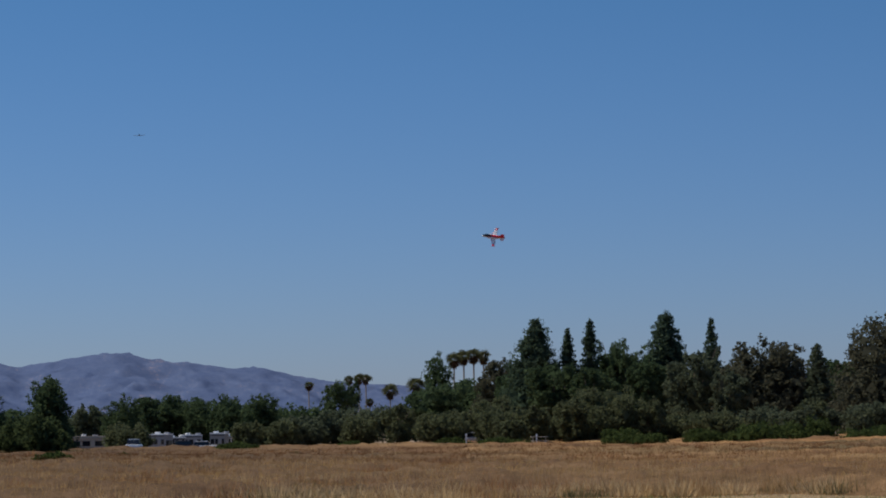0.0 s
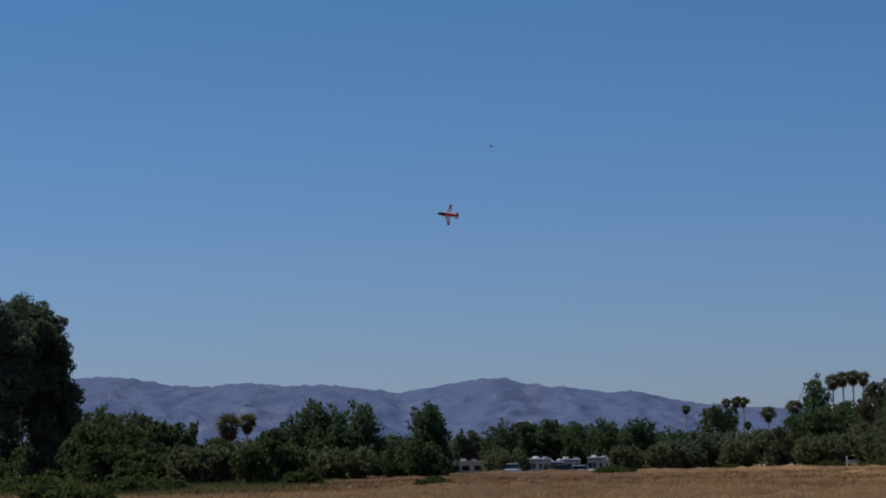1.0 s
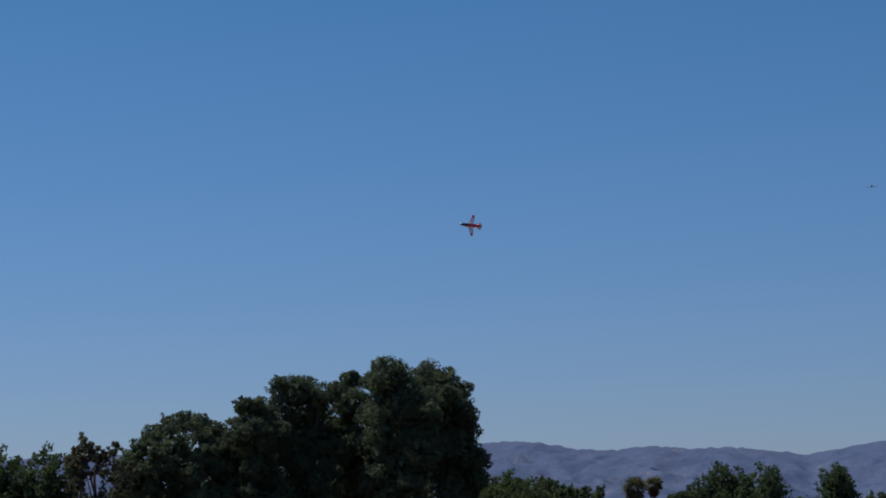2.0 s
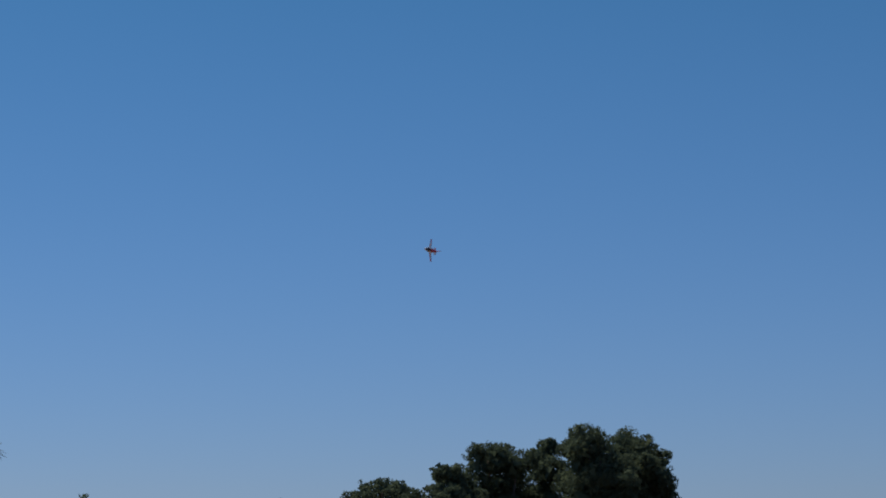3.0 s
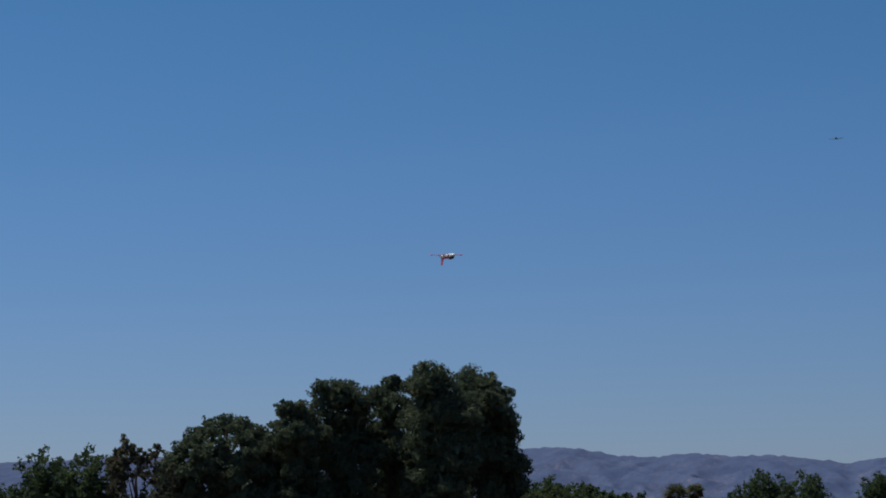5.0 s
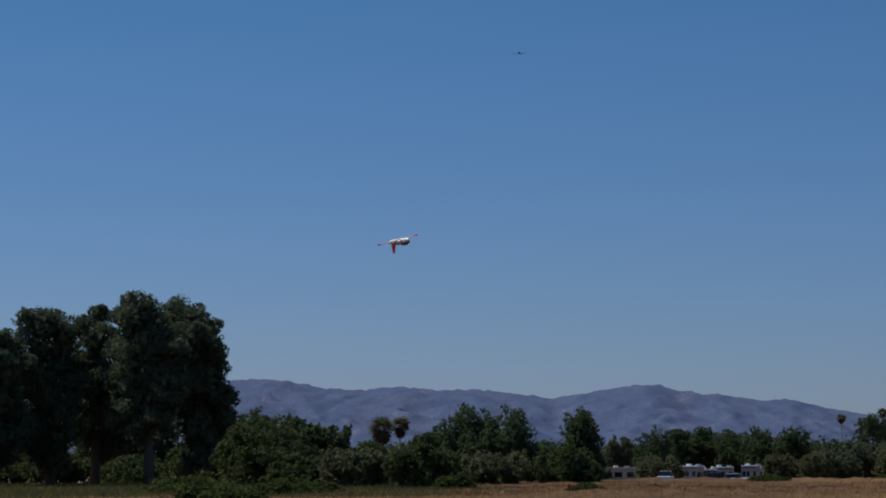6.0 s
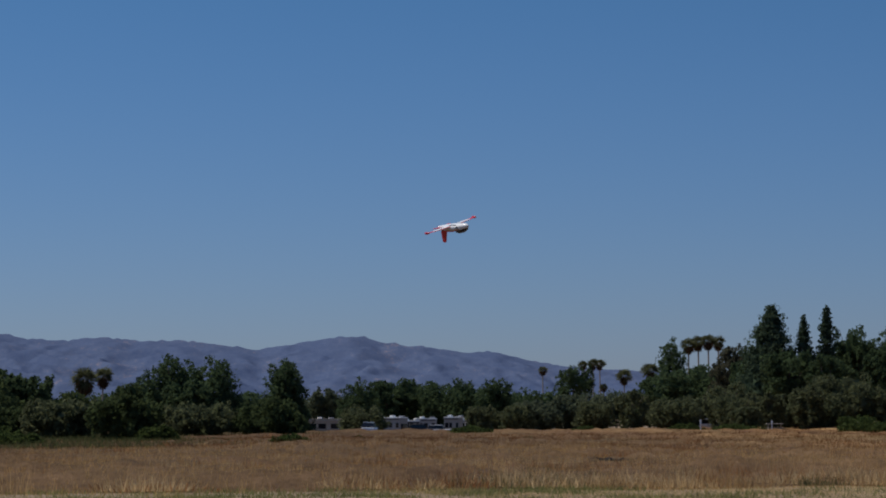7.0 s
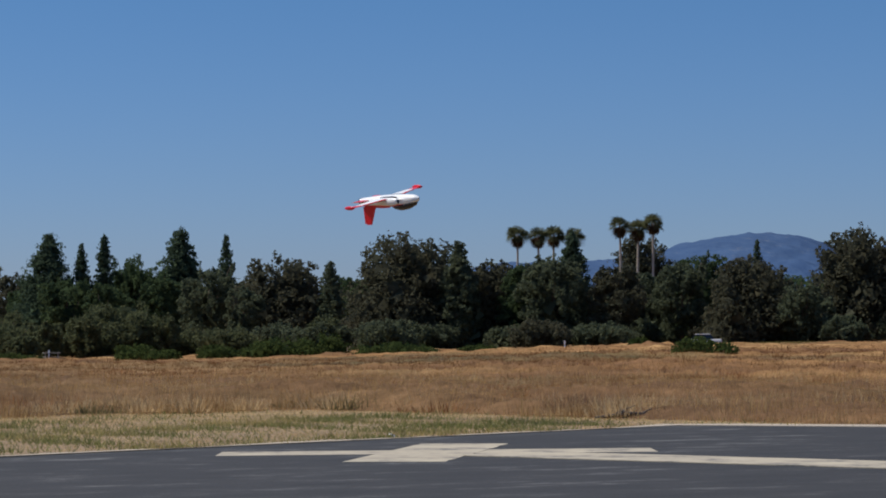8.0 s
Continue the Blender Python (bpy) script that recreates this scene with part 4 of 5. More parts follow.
plant("palm", 6.60, 640, 1.36, 2.6)
plant("palm", 6.76, 645, 1.36, 2.6)
plant("palm", 6.38, 640, 1.31, 2.3)
plant("palm", 5.46, 650, 1.19, 2.2)
plant("palm", 6.84, 640, 0.79, 2.0)
plant("broad", 6.14, 560, 1.22, 8.6)
plant("broad", 8.20, 400, 0.97, 9.9)
plant("euca", 9.81, 420, 1.67, 8.5)
plant("broad", 10.32, 410, 1.46, 8.3)
plant("olive", 9.58, 340, 0.82, 6.4)
plant("olive", 8.70, 335, 0.45, 4.5)
plant("olive", 7.48, 360, 0.66, 4.9)
plant("broad", 6.01, 400, 0.52, 6.3)
plant("broad", 5.23, 395, 0.38, 7.1)
plant("olive", 6.65, 380, 0.37, 6.0)
plant("olive", 4.85, 370, 0.34, 5.0)
plant("leader", 4.38, 430, 0.96, 7.3)
plant("broad", 3.32, 450, 0.85, 11.6)
plant("broad", 2.55, 455, 0.89, 9.7)
plant("broad", 1.89, 450, 0.88, 7.1)
plant("leader", 1.22, 420, 0.99, 5.9)
plant("olive", 1.35, 345, 0.25, 6.1)
plant("broad", 0.46, 430, 0.74, 5.4)
plant("broad", 3.77, 440, 0.69, 5.9)
plant("leader", -0.35, 360, 1.40, 4.8)
plant("olive", 4.04, 360, 0.31, 4.9)
plant("bush", -7.53, 215, 1.22, 9.7)
plant("leader", -7.76, 240, 1.46, 4.9)
plant("spire", -5.76, 330, 0.94, 1.9)
plant("broad", -6.26, 260, 0.98, 5.3)
plant("palm", -4.94, 340, 1.19, 3.4)
plant("palm", -4.53, 345, 1.18, 2.6)
plant("bush", -4.00, 192, 0.75, 6.0)
plant("olive", -5.50, 200, 0.38, 5.6)
plant("leader", -3.04, 290, 1.54, 5.7)
plant("leader", -2.04, 290, 1.50, 6.8)
plant("leader", -3.61, 300, 1.01, 4.7)
plant("broad", -2.48, 280, 0.87, 5.7)
plant("leader", -0.42, 300, 1.42, 5.2)
plant("olive", -2.44, 235, 0.34, 6.4)
plant("bush", -0.79, 235, 0.51, 7.4)
plant("bush", -6.78, 205, 0.32, 6.0)
plant("lowbush", -0.33, 150, -0.36, 2.8)
plant("lowbush", 3.78, 250, -0.16, 4.9)
plant("lowbush", 6.42, 265, -0.16, 3.4)
plant("lowbush", 1.21, 190, -0.40, 1.7)
plant("lowbush", 9.85, 280, -0.13, 6.6)
plant("lowbush", 8.70, 285, -0.12, 4.4)
plant("lowbush", -9.30, 170, -0.16, 7.5)
plant("lowbush", -7.16, 165, -0.26, 5.2)
plant("stone", -15.07, 235, 2.98, 11.4)
plant("leader", -18.22, 215, 2.26, 5.4)
plant("leader", -19.22, 218, 2.24, 5.2)
plant("sparse", -17.12, 212, 2.38, 7.0)
plant("leader", -7.71, 255, 1.43, 4.6)
plant("broad", -6.89, 262, 1.17, 4.7)
plant("leader", -21.79, 240, 2.69, 5.1)
plant("broad", -20.84, 240, 2.00, 2.2)
plant("palm", -24.17, 262, 3.90, 4.1)
plant("leader", -25.85, 250, 2.64, 5.1)
plant("lowbush", -8.4, 118, -0.36, 3.4)
plant("lowbush", -7.95, 122, -0.48, 2.0)
plant("lowbush", -8.95, 125, -0.33, 3.0)
plant("lowbush", -7.3, 158, -0.26, 3.2)
plant("lowbush", -6.2, 168, -0.32, 3.0)
plant("lowbush", -3.3, 185, -0.14, 3.2)
plant("lowbush", -6.8, 178, -0.16, 3.4)


def backing():
    """Rows of darker trees that close the wood behind, and scrub along its foot."""
    g = np.random.default_rng(77)
    for az in np.arange(8.6, 36, 1.0):
        plant("broad", az + g.uniform(-0.3, 0.3), 440 + g.uniform(-20, 25), 1.22 + g.uniform(-0.15, 0.2) + 0.25 * (az > 12), 13, True)
    for az in np.arange(8.4, 36, 1.25):
        plant("olive" if az < 15 else "euca", az + g.uniform(-0.4, 0.4), 322 + g.uniform(-8, 10), 0.42 + g.uniform(-0.12, 0.14), 7)
    for az in np.arange(-8.5, 8.6, 1.15):
        plant("broad", az + g.uniform(-0.3, 0.3), 480 + g.uniform(-15, 25), 0.50 + g.uniform(-0.1, 0.12), 12, True)
    for az in np.arange(-30, -3, 1.3):
        plant("bush", az + g.uniform(-0.4, 0.4), 262 + g.uniform(-8, 12), 0.55 + g.uniform(-0.2, 0.2), 8, True)
    plant("eucone", 24.0, 432, 2.58, 7.5)
    for az in np.arange(-31, -8, 1.5):
        plant("broad", az + g.uniform(-0.4, 0.4), 290 + g.uniform(-10, 20), 1.25 + g.uniform(-0.3, 0.3), 9, True)


backing()


def pine_group():
    """The tall pines beside the field, each with its own lobes: bearing and top in degrees, lobe radius in metres."""
    d = 232.0
    trees = [
        ((-13.6, (-13.81, 3.16, 1.1), (-13.50, 3.18, 1.3), (-13.75, 2.75, 1.9), (-13.25, 2.7, 2.2), (-13.6, 2.1, 2.6), (-13.2, 1.5, 2.7), (-13.9, 1.3, 2.4)), 3),
        ((-12.4, (-12.75, 3.66, 1.9), (-12.45, 3.62, 1.6), (-12.0, 3.54, 1.7), (-12.95, 3.1, 2.1), (-12.3, 3.0, 2.6), (-12.8, 2.4, 2.7), (-12.0, 2.3, 2.6), (-12.9, 1.6, 2.5), (-12.2, 1.5, 2.6), (-12.5, 0.9, 2.2)), 4),
        ((-11.4, (-11.40, 3.78, 1.6), (-11.65, 3.45, 1.7), (-11.2, 3.3, 2.0), (-11.6, 2.7, 2.5), (-11.1, 2.4, 2.5), (-11.6, 1.8, 2.6), (-11.2, 1.2, 2.2)), 3),
        ((-10.2, (-10.45, 4.0, 2.2), (-10.75, 3.85, 1.7), (-10.1, 3.86, 1.7), (-10.75, 3.2, 2.2), (-10.2, 3.1, 2.6), (-10.6, 2.5, 2.6), (-9.9, 2.4, 2.6), (-10.7, 1.8, 2.2), (-10.1, 1.6, 1.9), (-10.05, 3.4, 2.4), (-9.75, 3.3, 2.4), (-10.45, 3.5, 2.3), (-9.7, 2.7, 2.6)), 4),
        ((-9.3, (-9.46, 4.01, 2.1), (-9.15, 3.72, 1.9), (-9.75, 3.6, 1.9), (-8.75, 3.46, 1.0), (-8.95, 3.2, 2.0), (-8.66, 2.9, 1.3), (-9.4, 2.9, 2.6), (-8.75, 2.55, 1.6), (-9.3, 2.2, 2.6), (-8.8, 2.15, 1.6), (-8.75, 1.97, 1.6), (-8.45, 1.9, 1.3), (-8.5, 1.5, 1.5), (-9.2, 1.6, 2.2), (-8.75, 1.2, 1.9), (-9.0, 0.8, 1.9), (-9.25, 3.4, 2.3), (-9.0, 2.5, 2.5), (-9.6, 2.5, 2.5)), 5),
    ]
    for n, (spec, seed) in enumerate(trees):
        g = np.random.default_rng(900 + seed * 7 + n)
        az0, parts = spec[0], spec[1:]
        dist = d + (n % 3) * 5
        x, y, z = spot(az0, dist)
        root = new("pine_tree")
        root.matrix_world = pose(x, y, z, 0, 0, -az0)
        tagged(root, "tall dark green pine with billowing lobed crown", "tree", group="pines beside the field")
        blobs = []
        for az, top, r in parts:
            cx = dist * math.sin(radians(az - az0))
            r *= 1.2
            cz = EYE + dist * math.tan(radians(top)) - z - r * 0.80
            cy = g.uniform(-2.2, 2.2)
            blobs.append((cx, cy, cz, r * 0.78, r * 0.9, r * 0.72))
            for i in range(7):
                e = g.normal(size=3)
                e /= np.linalg.norm(e)
                q = r * g.uniform(0.34, 0.5)
                blobs.append((cx + e[0] * (r - q), cy + e[1] * (r - q) * 1.5, cz + e[2] * (r - q) * 0.9, q, q, q * 0.9))
        for (a0, t0, r0), (a1, t1, r1) in zip(parts, parts[1:]):
            q = (r0 + r1) * 0.48
            blobs.append((dist * math.sin(radians((a0 + a1) / 2 - az0)), g.uniform(-1, 1), EYE + dist * math.tan(radians((t0 + t1) / 2)) - z - 1.5 * q, q, q, q))
        tri = crown_arrays(blobs, 38000, 0.19, g, 0.84, droop=-0.6, tufts=20, rise=0.4, m=24)
        quads_object("crown", tri, 3, LEAF["pine"], root)
        h = max(b[2] for b in blobs)
        limbs("trunk", root, [b[:3] for b in blobs[::8]][:8], h * 0.85, 0.42, g)


pine_group()


# ---------------------------------------------------------------- camp
def part(name, bm, material, parent, label=""):
    me = bpy.data.meshes.new(name)
    bm.to_mesh(me)
    bm.free()
    me.materials.append(material)
    ob = new(name, me)
    ob.parent = parent
    if label:
        tagged(ob, label)
    return ob


def box(x0, y0, z0, x1, y1, z1, bevel=0.0):
    bm = bmesh.new()
    bmesh.ops.create_cube(bm, size=1)
    for v in bm.verts:
        v.co = Vector(((x0 + x1) / 2 + v.co.x * (x1 - x0), (y0 + y1) / 2 + v.co.y * (y1 - y0), (z0 + z1) / 2 + v.co.z * (z1 - z0)))
    if bevel:
        bmesh.ops.bevel(bm, geom=bm.edges[:], offset=bevel, segments=2, affect="EDGES", profile=0.6)
    return bm


def wheel(parent, x, y, r):
    bm = bmesh.new()
    bmesh.ops.create_cone(bm, cap_ends=True, segments=20, radius1=r, radius2=r, depth=0.22, matrix=pose(x, y, r, 90))
    bmesh.ops.bevel(bm, geom=[e for e in bm.edges if e.calc_face_angle(0) > 1], offset=0.03, segments=2, affect="EDGES")
    t = part("wheel", bm, TYRE, parent)
    bm = bmesh.new()
    bmesh.ops.create_cone(bm, cap_ends=True, segments=16, radius1=r * 0.55, radius2=r * 0.5, depth=0.05, matrix=pose(x, y - 0.12, r, 90))
    part("rim", bm, METAL, t)


def caravan(az, dist, length, height, skin, label, turn=0.0, motor=False):
    x, y, z = spot(az, dist)
    root = new("motorhome" if motor else "travel_trailer")
    root.matrix_world = pose(x, y, z, 0, 0, turn - az)
    tagged(root, label, "motorhome" if motor else "trailer", group="camp vehicles")
    w = 2.3
    part("body", box(-length / 2, -w / 2, 0.55, length / 2, w / 2, height - 0.12, 0.12), skin, root)
    part("roof", box(-length / 2 - 0.04, -w / 2 - 0.04, height - 0.15, length / 2 + 0.04, w / 2 + 0.04, height, 0.05), skin if skin is BEIGE else WHITE, root)
    part("roof_vent", box(-0.9, -0.35, height - 0.01, -0.2, 0.35, height + 0.28, 0.05), WHITE, root)
    part("roof_vent", box(0.8, -0.3, height - 0.01, 1.6, 0.3, height + 0.22, 0.05), GREY, root)
    for i, xx in enumerate((-0.33, -0.05, 0.30)):
        ww = part("window", box(xx * length - 0.11 * length, -w / 2 - 0.03, 1.55, xx * length + 0.11 * length, -w / 2 + 0.05, 2.35, 0.02), DARK, root)
        part("frame", box(xx * length - 0.12 * length, -w / 2 - 0.02, 1.49, xx * length + 0.12 * length, -w / 2 + 0.04, 1.55, 0.005), METAL, ww)
    part("door", box(0.14 * length - 0.32, -w / 2 - 0.035, 0.6, 0.14 * length + 0.32, -w / 2 + 0.03, 2.5, 0.02), skin, root)
    # slate strip puts the shade of the lower body into the colour
    part("lower_body_shade", box(-length / 2 + 0.1, -w / 2 - 0.012, 0.6, length / 2 - 0.1, -w / 2 + 0.02, 1.2), SLATE, root)
    aw = part("awning", box(-0.42 * length, -w / 2 - 0.14, height - 0.42, 0.42 * length, -w / 2 - 0.015, height - 0.28, 0.03), SLATE if skin is not BEIGE else BEIGE, root)
    if motor:
        part("windscreen", box(length / 2 - 0.05, -w / 2 + 0.2, 1.3, length / 2 + 0.03, w / 2 - 0.2, 2.2, 0.03), DARK, root)
        part("bumper", box(length / 2 - 0.05, -w / 2, 0.4, length / 2 + 0.15, w / 2, 0.65, 0.05), GREY, root)
    for xx in (-0.28, 0.3) if motor else (-0.08, 0.06):
        for yy in (-w / 2 + 0.05, w / 2 - 0.05):
            wheel(root, xx * length, yy, 0.38)
    return root


def car(az, dist, paint, label, turn=0.0, up=0.0):
    x, y, z = spot(az, dist)
    root = new("car")
    root.matrix_world = pose(x, y, z + up, 0, 0, turn - az)
    tagged(root, label, "car", group="camp vehicles")
    part("body", box(-2.2, -0.9, 0.35, 2.2, 0.9, 1.0, 0.16), paint, root)
    bm = box(-1.5, -0.8, 0.95, 1.3, 0.8, 1.62, 0.0)
    for v in bm.verts:
        if v.co.z > 1.3:
            v.co.x = v.co.x * 0.72 - 0.1
            v.co.y *= 0.86
    bmesh.ops.bevel(bm, geom=bm.edges[:], offset=0.08, segments=2, affect="EDGES")
    part("cabin", bm, DARK, root)
    part("roof", box(-1.1, -0.66, 1.58, 0.78, 0.66, 1.68, 0.04), paint, root)
    for yy in (-0.62, 0.62):
        part("headlight", box(2.14, yy - 0.18, 0.66, 2.23, yy + 0.18, 0.82, 0.03), WHITE, root)
    for xx in (-1.35, 1.35):
        for yy in (-0.82, 0.82):
            wheel(root, xx, yy, 0.33)
    return root


caravan(0.46, 395, 5.4, 3.1, BEIGE, "weathered beige travel trailer parked beside trees", 4)
caravan(2.10, 405, 3.2, 3.25, SHELL, "pale grey motorhome with rounded nose in camp", -32, True)
caravan(2.42, 412, 2.8, 2.75, SHELL, "pale motorhome with dark windows between other campers", 24, True)
caravan(2.78, 420, 3.4, 3.15, GREY, "grey motorhome with a white roof", 12, True)
caravan(3.42, 408, 2.6, 3.3, SHELL, "light travel trailer behind bushes", -14)
caravan(3.70, 420, 2.8, 2.9, WHITE, "white travel trailer at the end of the row", 20)
car(2.62, 386, SLATE, "dark car with a glossy roof parked by motorhomes", 8, 0.45)
car(3.05, 398, WHITE, "white car parked between campers", -10, 0.3)
car(1.50, 322, WHITE, "small white car at the grass edge", 84)
car(9.18, 345, WHITE, "white car half hidden behind the grass", 25)
car(25.45, 318, WHITE, "white car behind a green bush", 5)


def table(az, dist):
    x, y, z = spot(az, dist)
    root = new("picnic_table")
    root.matrix_world = pose(x, y, z, 0, 0, -az + 6)
    tagged(root, "pale wooden picnic table at the field edge", "table")
    part("tabletop", box(-0.95, -0.4, 0.98, 0.95, 0.4, 1.06, 0.02), PAINT, root)
    for yy in (-0.75, 0.75):
        part("bench", box(-0.95, yy - 0.13, 0.55, 0.95, yy + 0.13, 0.6, 0.01), PAINT, root)
    for xx in (-0.7, 0.7):
        part("leg", box(xx - 0.05, -0.7, 0, xx + 0.05, 0.7, 0.5, 0.01), PAINT, root)
        part("upright", box(xx - 0.05, -0.1, 0.5, xx + 0.05, 0.1, 0.98, 0.01), PAINT, root)
    return root


def marker(az, dist, height):
    x, y, z = spot(az, dist)
    root = new("marker_post")
    root.matrix_world = pose(x, y, z, 0, 0, -az)
    tagged(root, "short white marker post at the field edge", "post", group="marker posts")
    part("post", box(-0.06, -0.06, -0.2, 0.06, 0.06, height, 0.02), WHITE, root)
    part("cap", box(-0.1, -0.1, height - 0.25, 0.1, 0.1, height + 0.05, 0.03), WHITE, root)


table(10.68, 280)
marker(10.62, 282, 1.3)
marker(9.02, 284, 1.4)
marker(22.3, 262, 1.1)


def fallen_branch(x, y):
    g = np.random.default_rng(8)
    root = new("fallen_branch")
    root.matrix_world = pose(x, y, float(terrain(x, y)), 0, 0, 15) @ Matrix.Scale(1.0, 4)
    tagged(root, "dark dead branch lying on pale straw", "branch")

    def stick(points, radii, name):
        v, f = tapered([(0, -p[2], 0) for p in points], radii, 6)
        ring = []
        for i, (px, py, pz) in enumerate(points):
            for k in range(6):
                a = 2 * math.pi * k / 6
                ring.append((px, py + radii[i] * math.cos(a), pz + radii[i] * math.sin(a)))
        return mesh_object(name, ring, f, BARK, root, smooth_shade=True)

    stick([(-0.9, 0, 0.04), (-0.4, 0.05, 0.07), (0.1, 0, 0.1), (0.7, -0.08, 0.06)], [0.02, 0.045, 0.06, 0.05], "stem")
    for i in range(5):
        q = g.uniform(-0.5, 0.5)
        stick([(q, 0, 0.07), (q + 0.18, g.uniform(-0.2, 0.2), 0.16), (q + 0.34, g.uniform(-0.3, 0.3), g.uniform(0.12, 0.34))], [0.03, 0.02, 0.008], "twig")


def scrap(x, y, size):
    root = new("litter")
    root.matrix_world = pose(x, y, float(terrain(x, y)) + size * 0.3, 12, 8, 30)
    tagged(root, "crumpled white scrap beside the asphalt edge", "litter", group="scraps at the edge")
    bm = bmesh.new()
    bmesh.ops.create_icosphere(bm, subdivisions=2, radius=size)
    for v in bm.verts:
        v.co *= 1 + 0.35 * noise.noise(v.co * 9 / max(size, 0.05) * 0.3)
        v.co.z *= 0.55
    part("scrap", bm, WHITE, root)


def stones():
    g = np.random.default_rng(41)
    for i in range(18):
        x = g.uniform(2, 24)
        y = float(far_edge(x)) + g.uniform(0.05, 0.35)
        size = g.uniform(0.02, 0.05)
        root = new("stone")
        root.matrix_world = pose(x, y, float(terrain(x, y)) + size * 0.2, 0, 0, g.uniform(0, 360))
        tagged(root, "small dark brown clod at the asphalt edge", "stone", group="stones at the edge")
        bm = bmesh.new()
        bmesh.ops.create_icosphere(bm, subdivisions=2, radius=size)
        for v in bm.verts:
            v.co *= 1 + 0.4 * noise.noise(v.co * 14 + Vector((i, 0, 0)))
            v.co.x *= 1.4
            v.co.z *= 0.6
        part("stone_body", bm, BARK, root)


fallen_branch(22.9, 52.2)
scrap(14.77, 44.6, 0.075)
stones()


# ---------------------------------------------------------------- model jet
def loft(sections, sides=20, y_close=True, half=None):
    """A body along y from rows of (y, half width, z low, z high). half: only the upper or lower part."""
    bm = bmesh.new()
    rings = []
    lo, hi = {None: (0, 2 * math.pi), "upper": (radians(30), radians(150)), "lower": (radians(150), radians(390))}[half]
    for y, w, z0, z1 in sections:
        ring = []
        n = sides if half is None else sides // 2 + 1
        for i in range(n):
            a = lo + (hi - lo) * i / (sides if half is None else sides // 2)
            c, s = math.cos(a), math.sin(a)
            c, s = math.copysign(abs(c) ** 0.85, c), math.copysign(abs(s) ** 0.85, s)
            mid = (z0 + z1) / 2
            ring.append(bm.verts.new((w * c, y, mid + (z1 - z0) / 2 * s)))
        rings.append(ring)
    for p, q in zip(rings, rings[1:]):
        n = len(p)
        for i in range(n if half is None else n - 1):
            k = (i + 1) % n
            bm.faces.new((p[i], p[k], q[k], q[i]))
    if y_close:
        bm.faces.new(rings[0])
        bm.faces.new(rings[-1][::-1])
    bmesh.ops.recalc_face_normals(bm, faces=bm.faces[:])
    for f in bm.faces:
        f.smooth = True
    return bm


def airfoil(root_le, tip_le, root_c, tip_c, thick, steps=6, up=False):
    """A tapered surface from its root to its tip; le: (span, y, z) of the leading edge."""
    bm = bmesh.new()
    prof = [(0.0, 0.0), (0.06, 0.55), (0.25, 1.0), (0.6, 0.7), (1.0, 0.05), (0.6, -0.5), (0.25, -0.75), (0.06, -0.45)]
    rings = []
    for i in range(steps + 1):
        u = i / steps
        s = [a + (b - a) * u for a, b in zip(root_le, tip_le)]
        c = root_c + (tip_c - root_c) * u
        ring = []
        for px, pz in prof:
            o = pz * thick * c * 0.5
            if up:
                ring.append(bm.verts.new((o, s[1] - px * c, s[2])))
            else:
                ring.append(bm.verts.new((s[0], s[1] - px * c, s[2] + o)))
        rings.append(ring)
    for p, q in zip(rings, rings[1:]):
        for i in range(len(p)):
            k = (i + 1) % len(p)
            bm.faces.new((p[i], p[k], q[k], q[i]))
    bm.faces.new(rings[0])
    bm.faces.new(rings[-1][::-1])
    bmesh.ops.recalc_face_normals(bm, faces=bm.faces[:])
    return bm


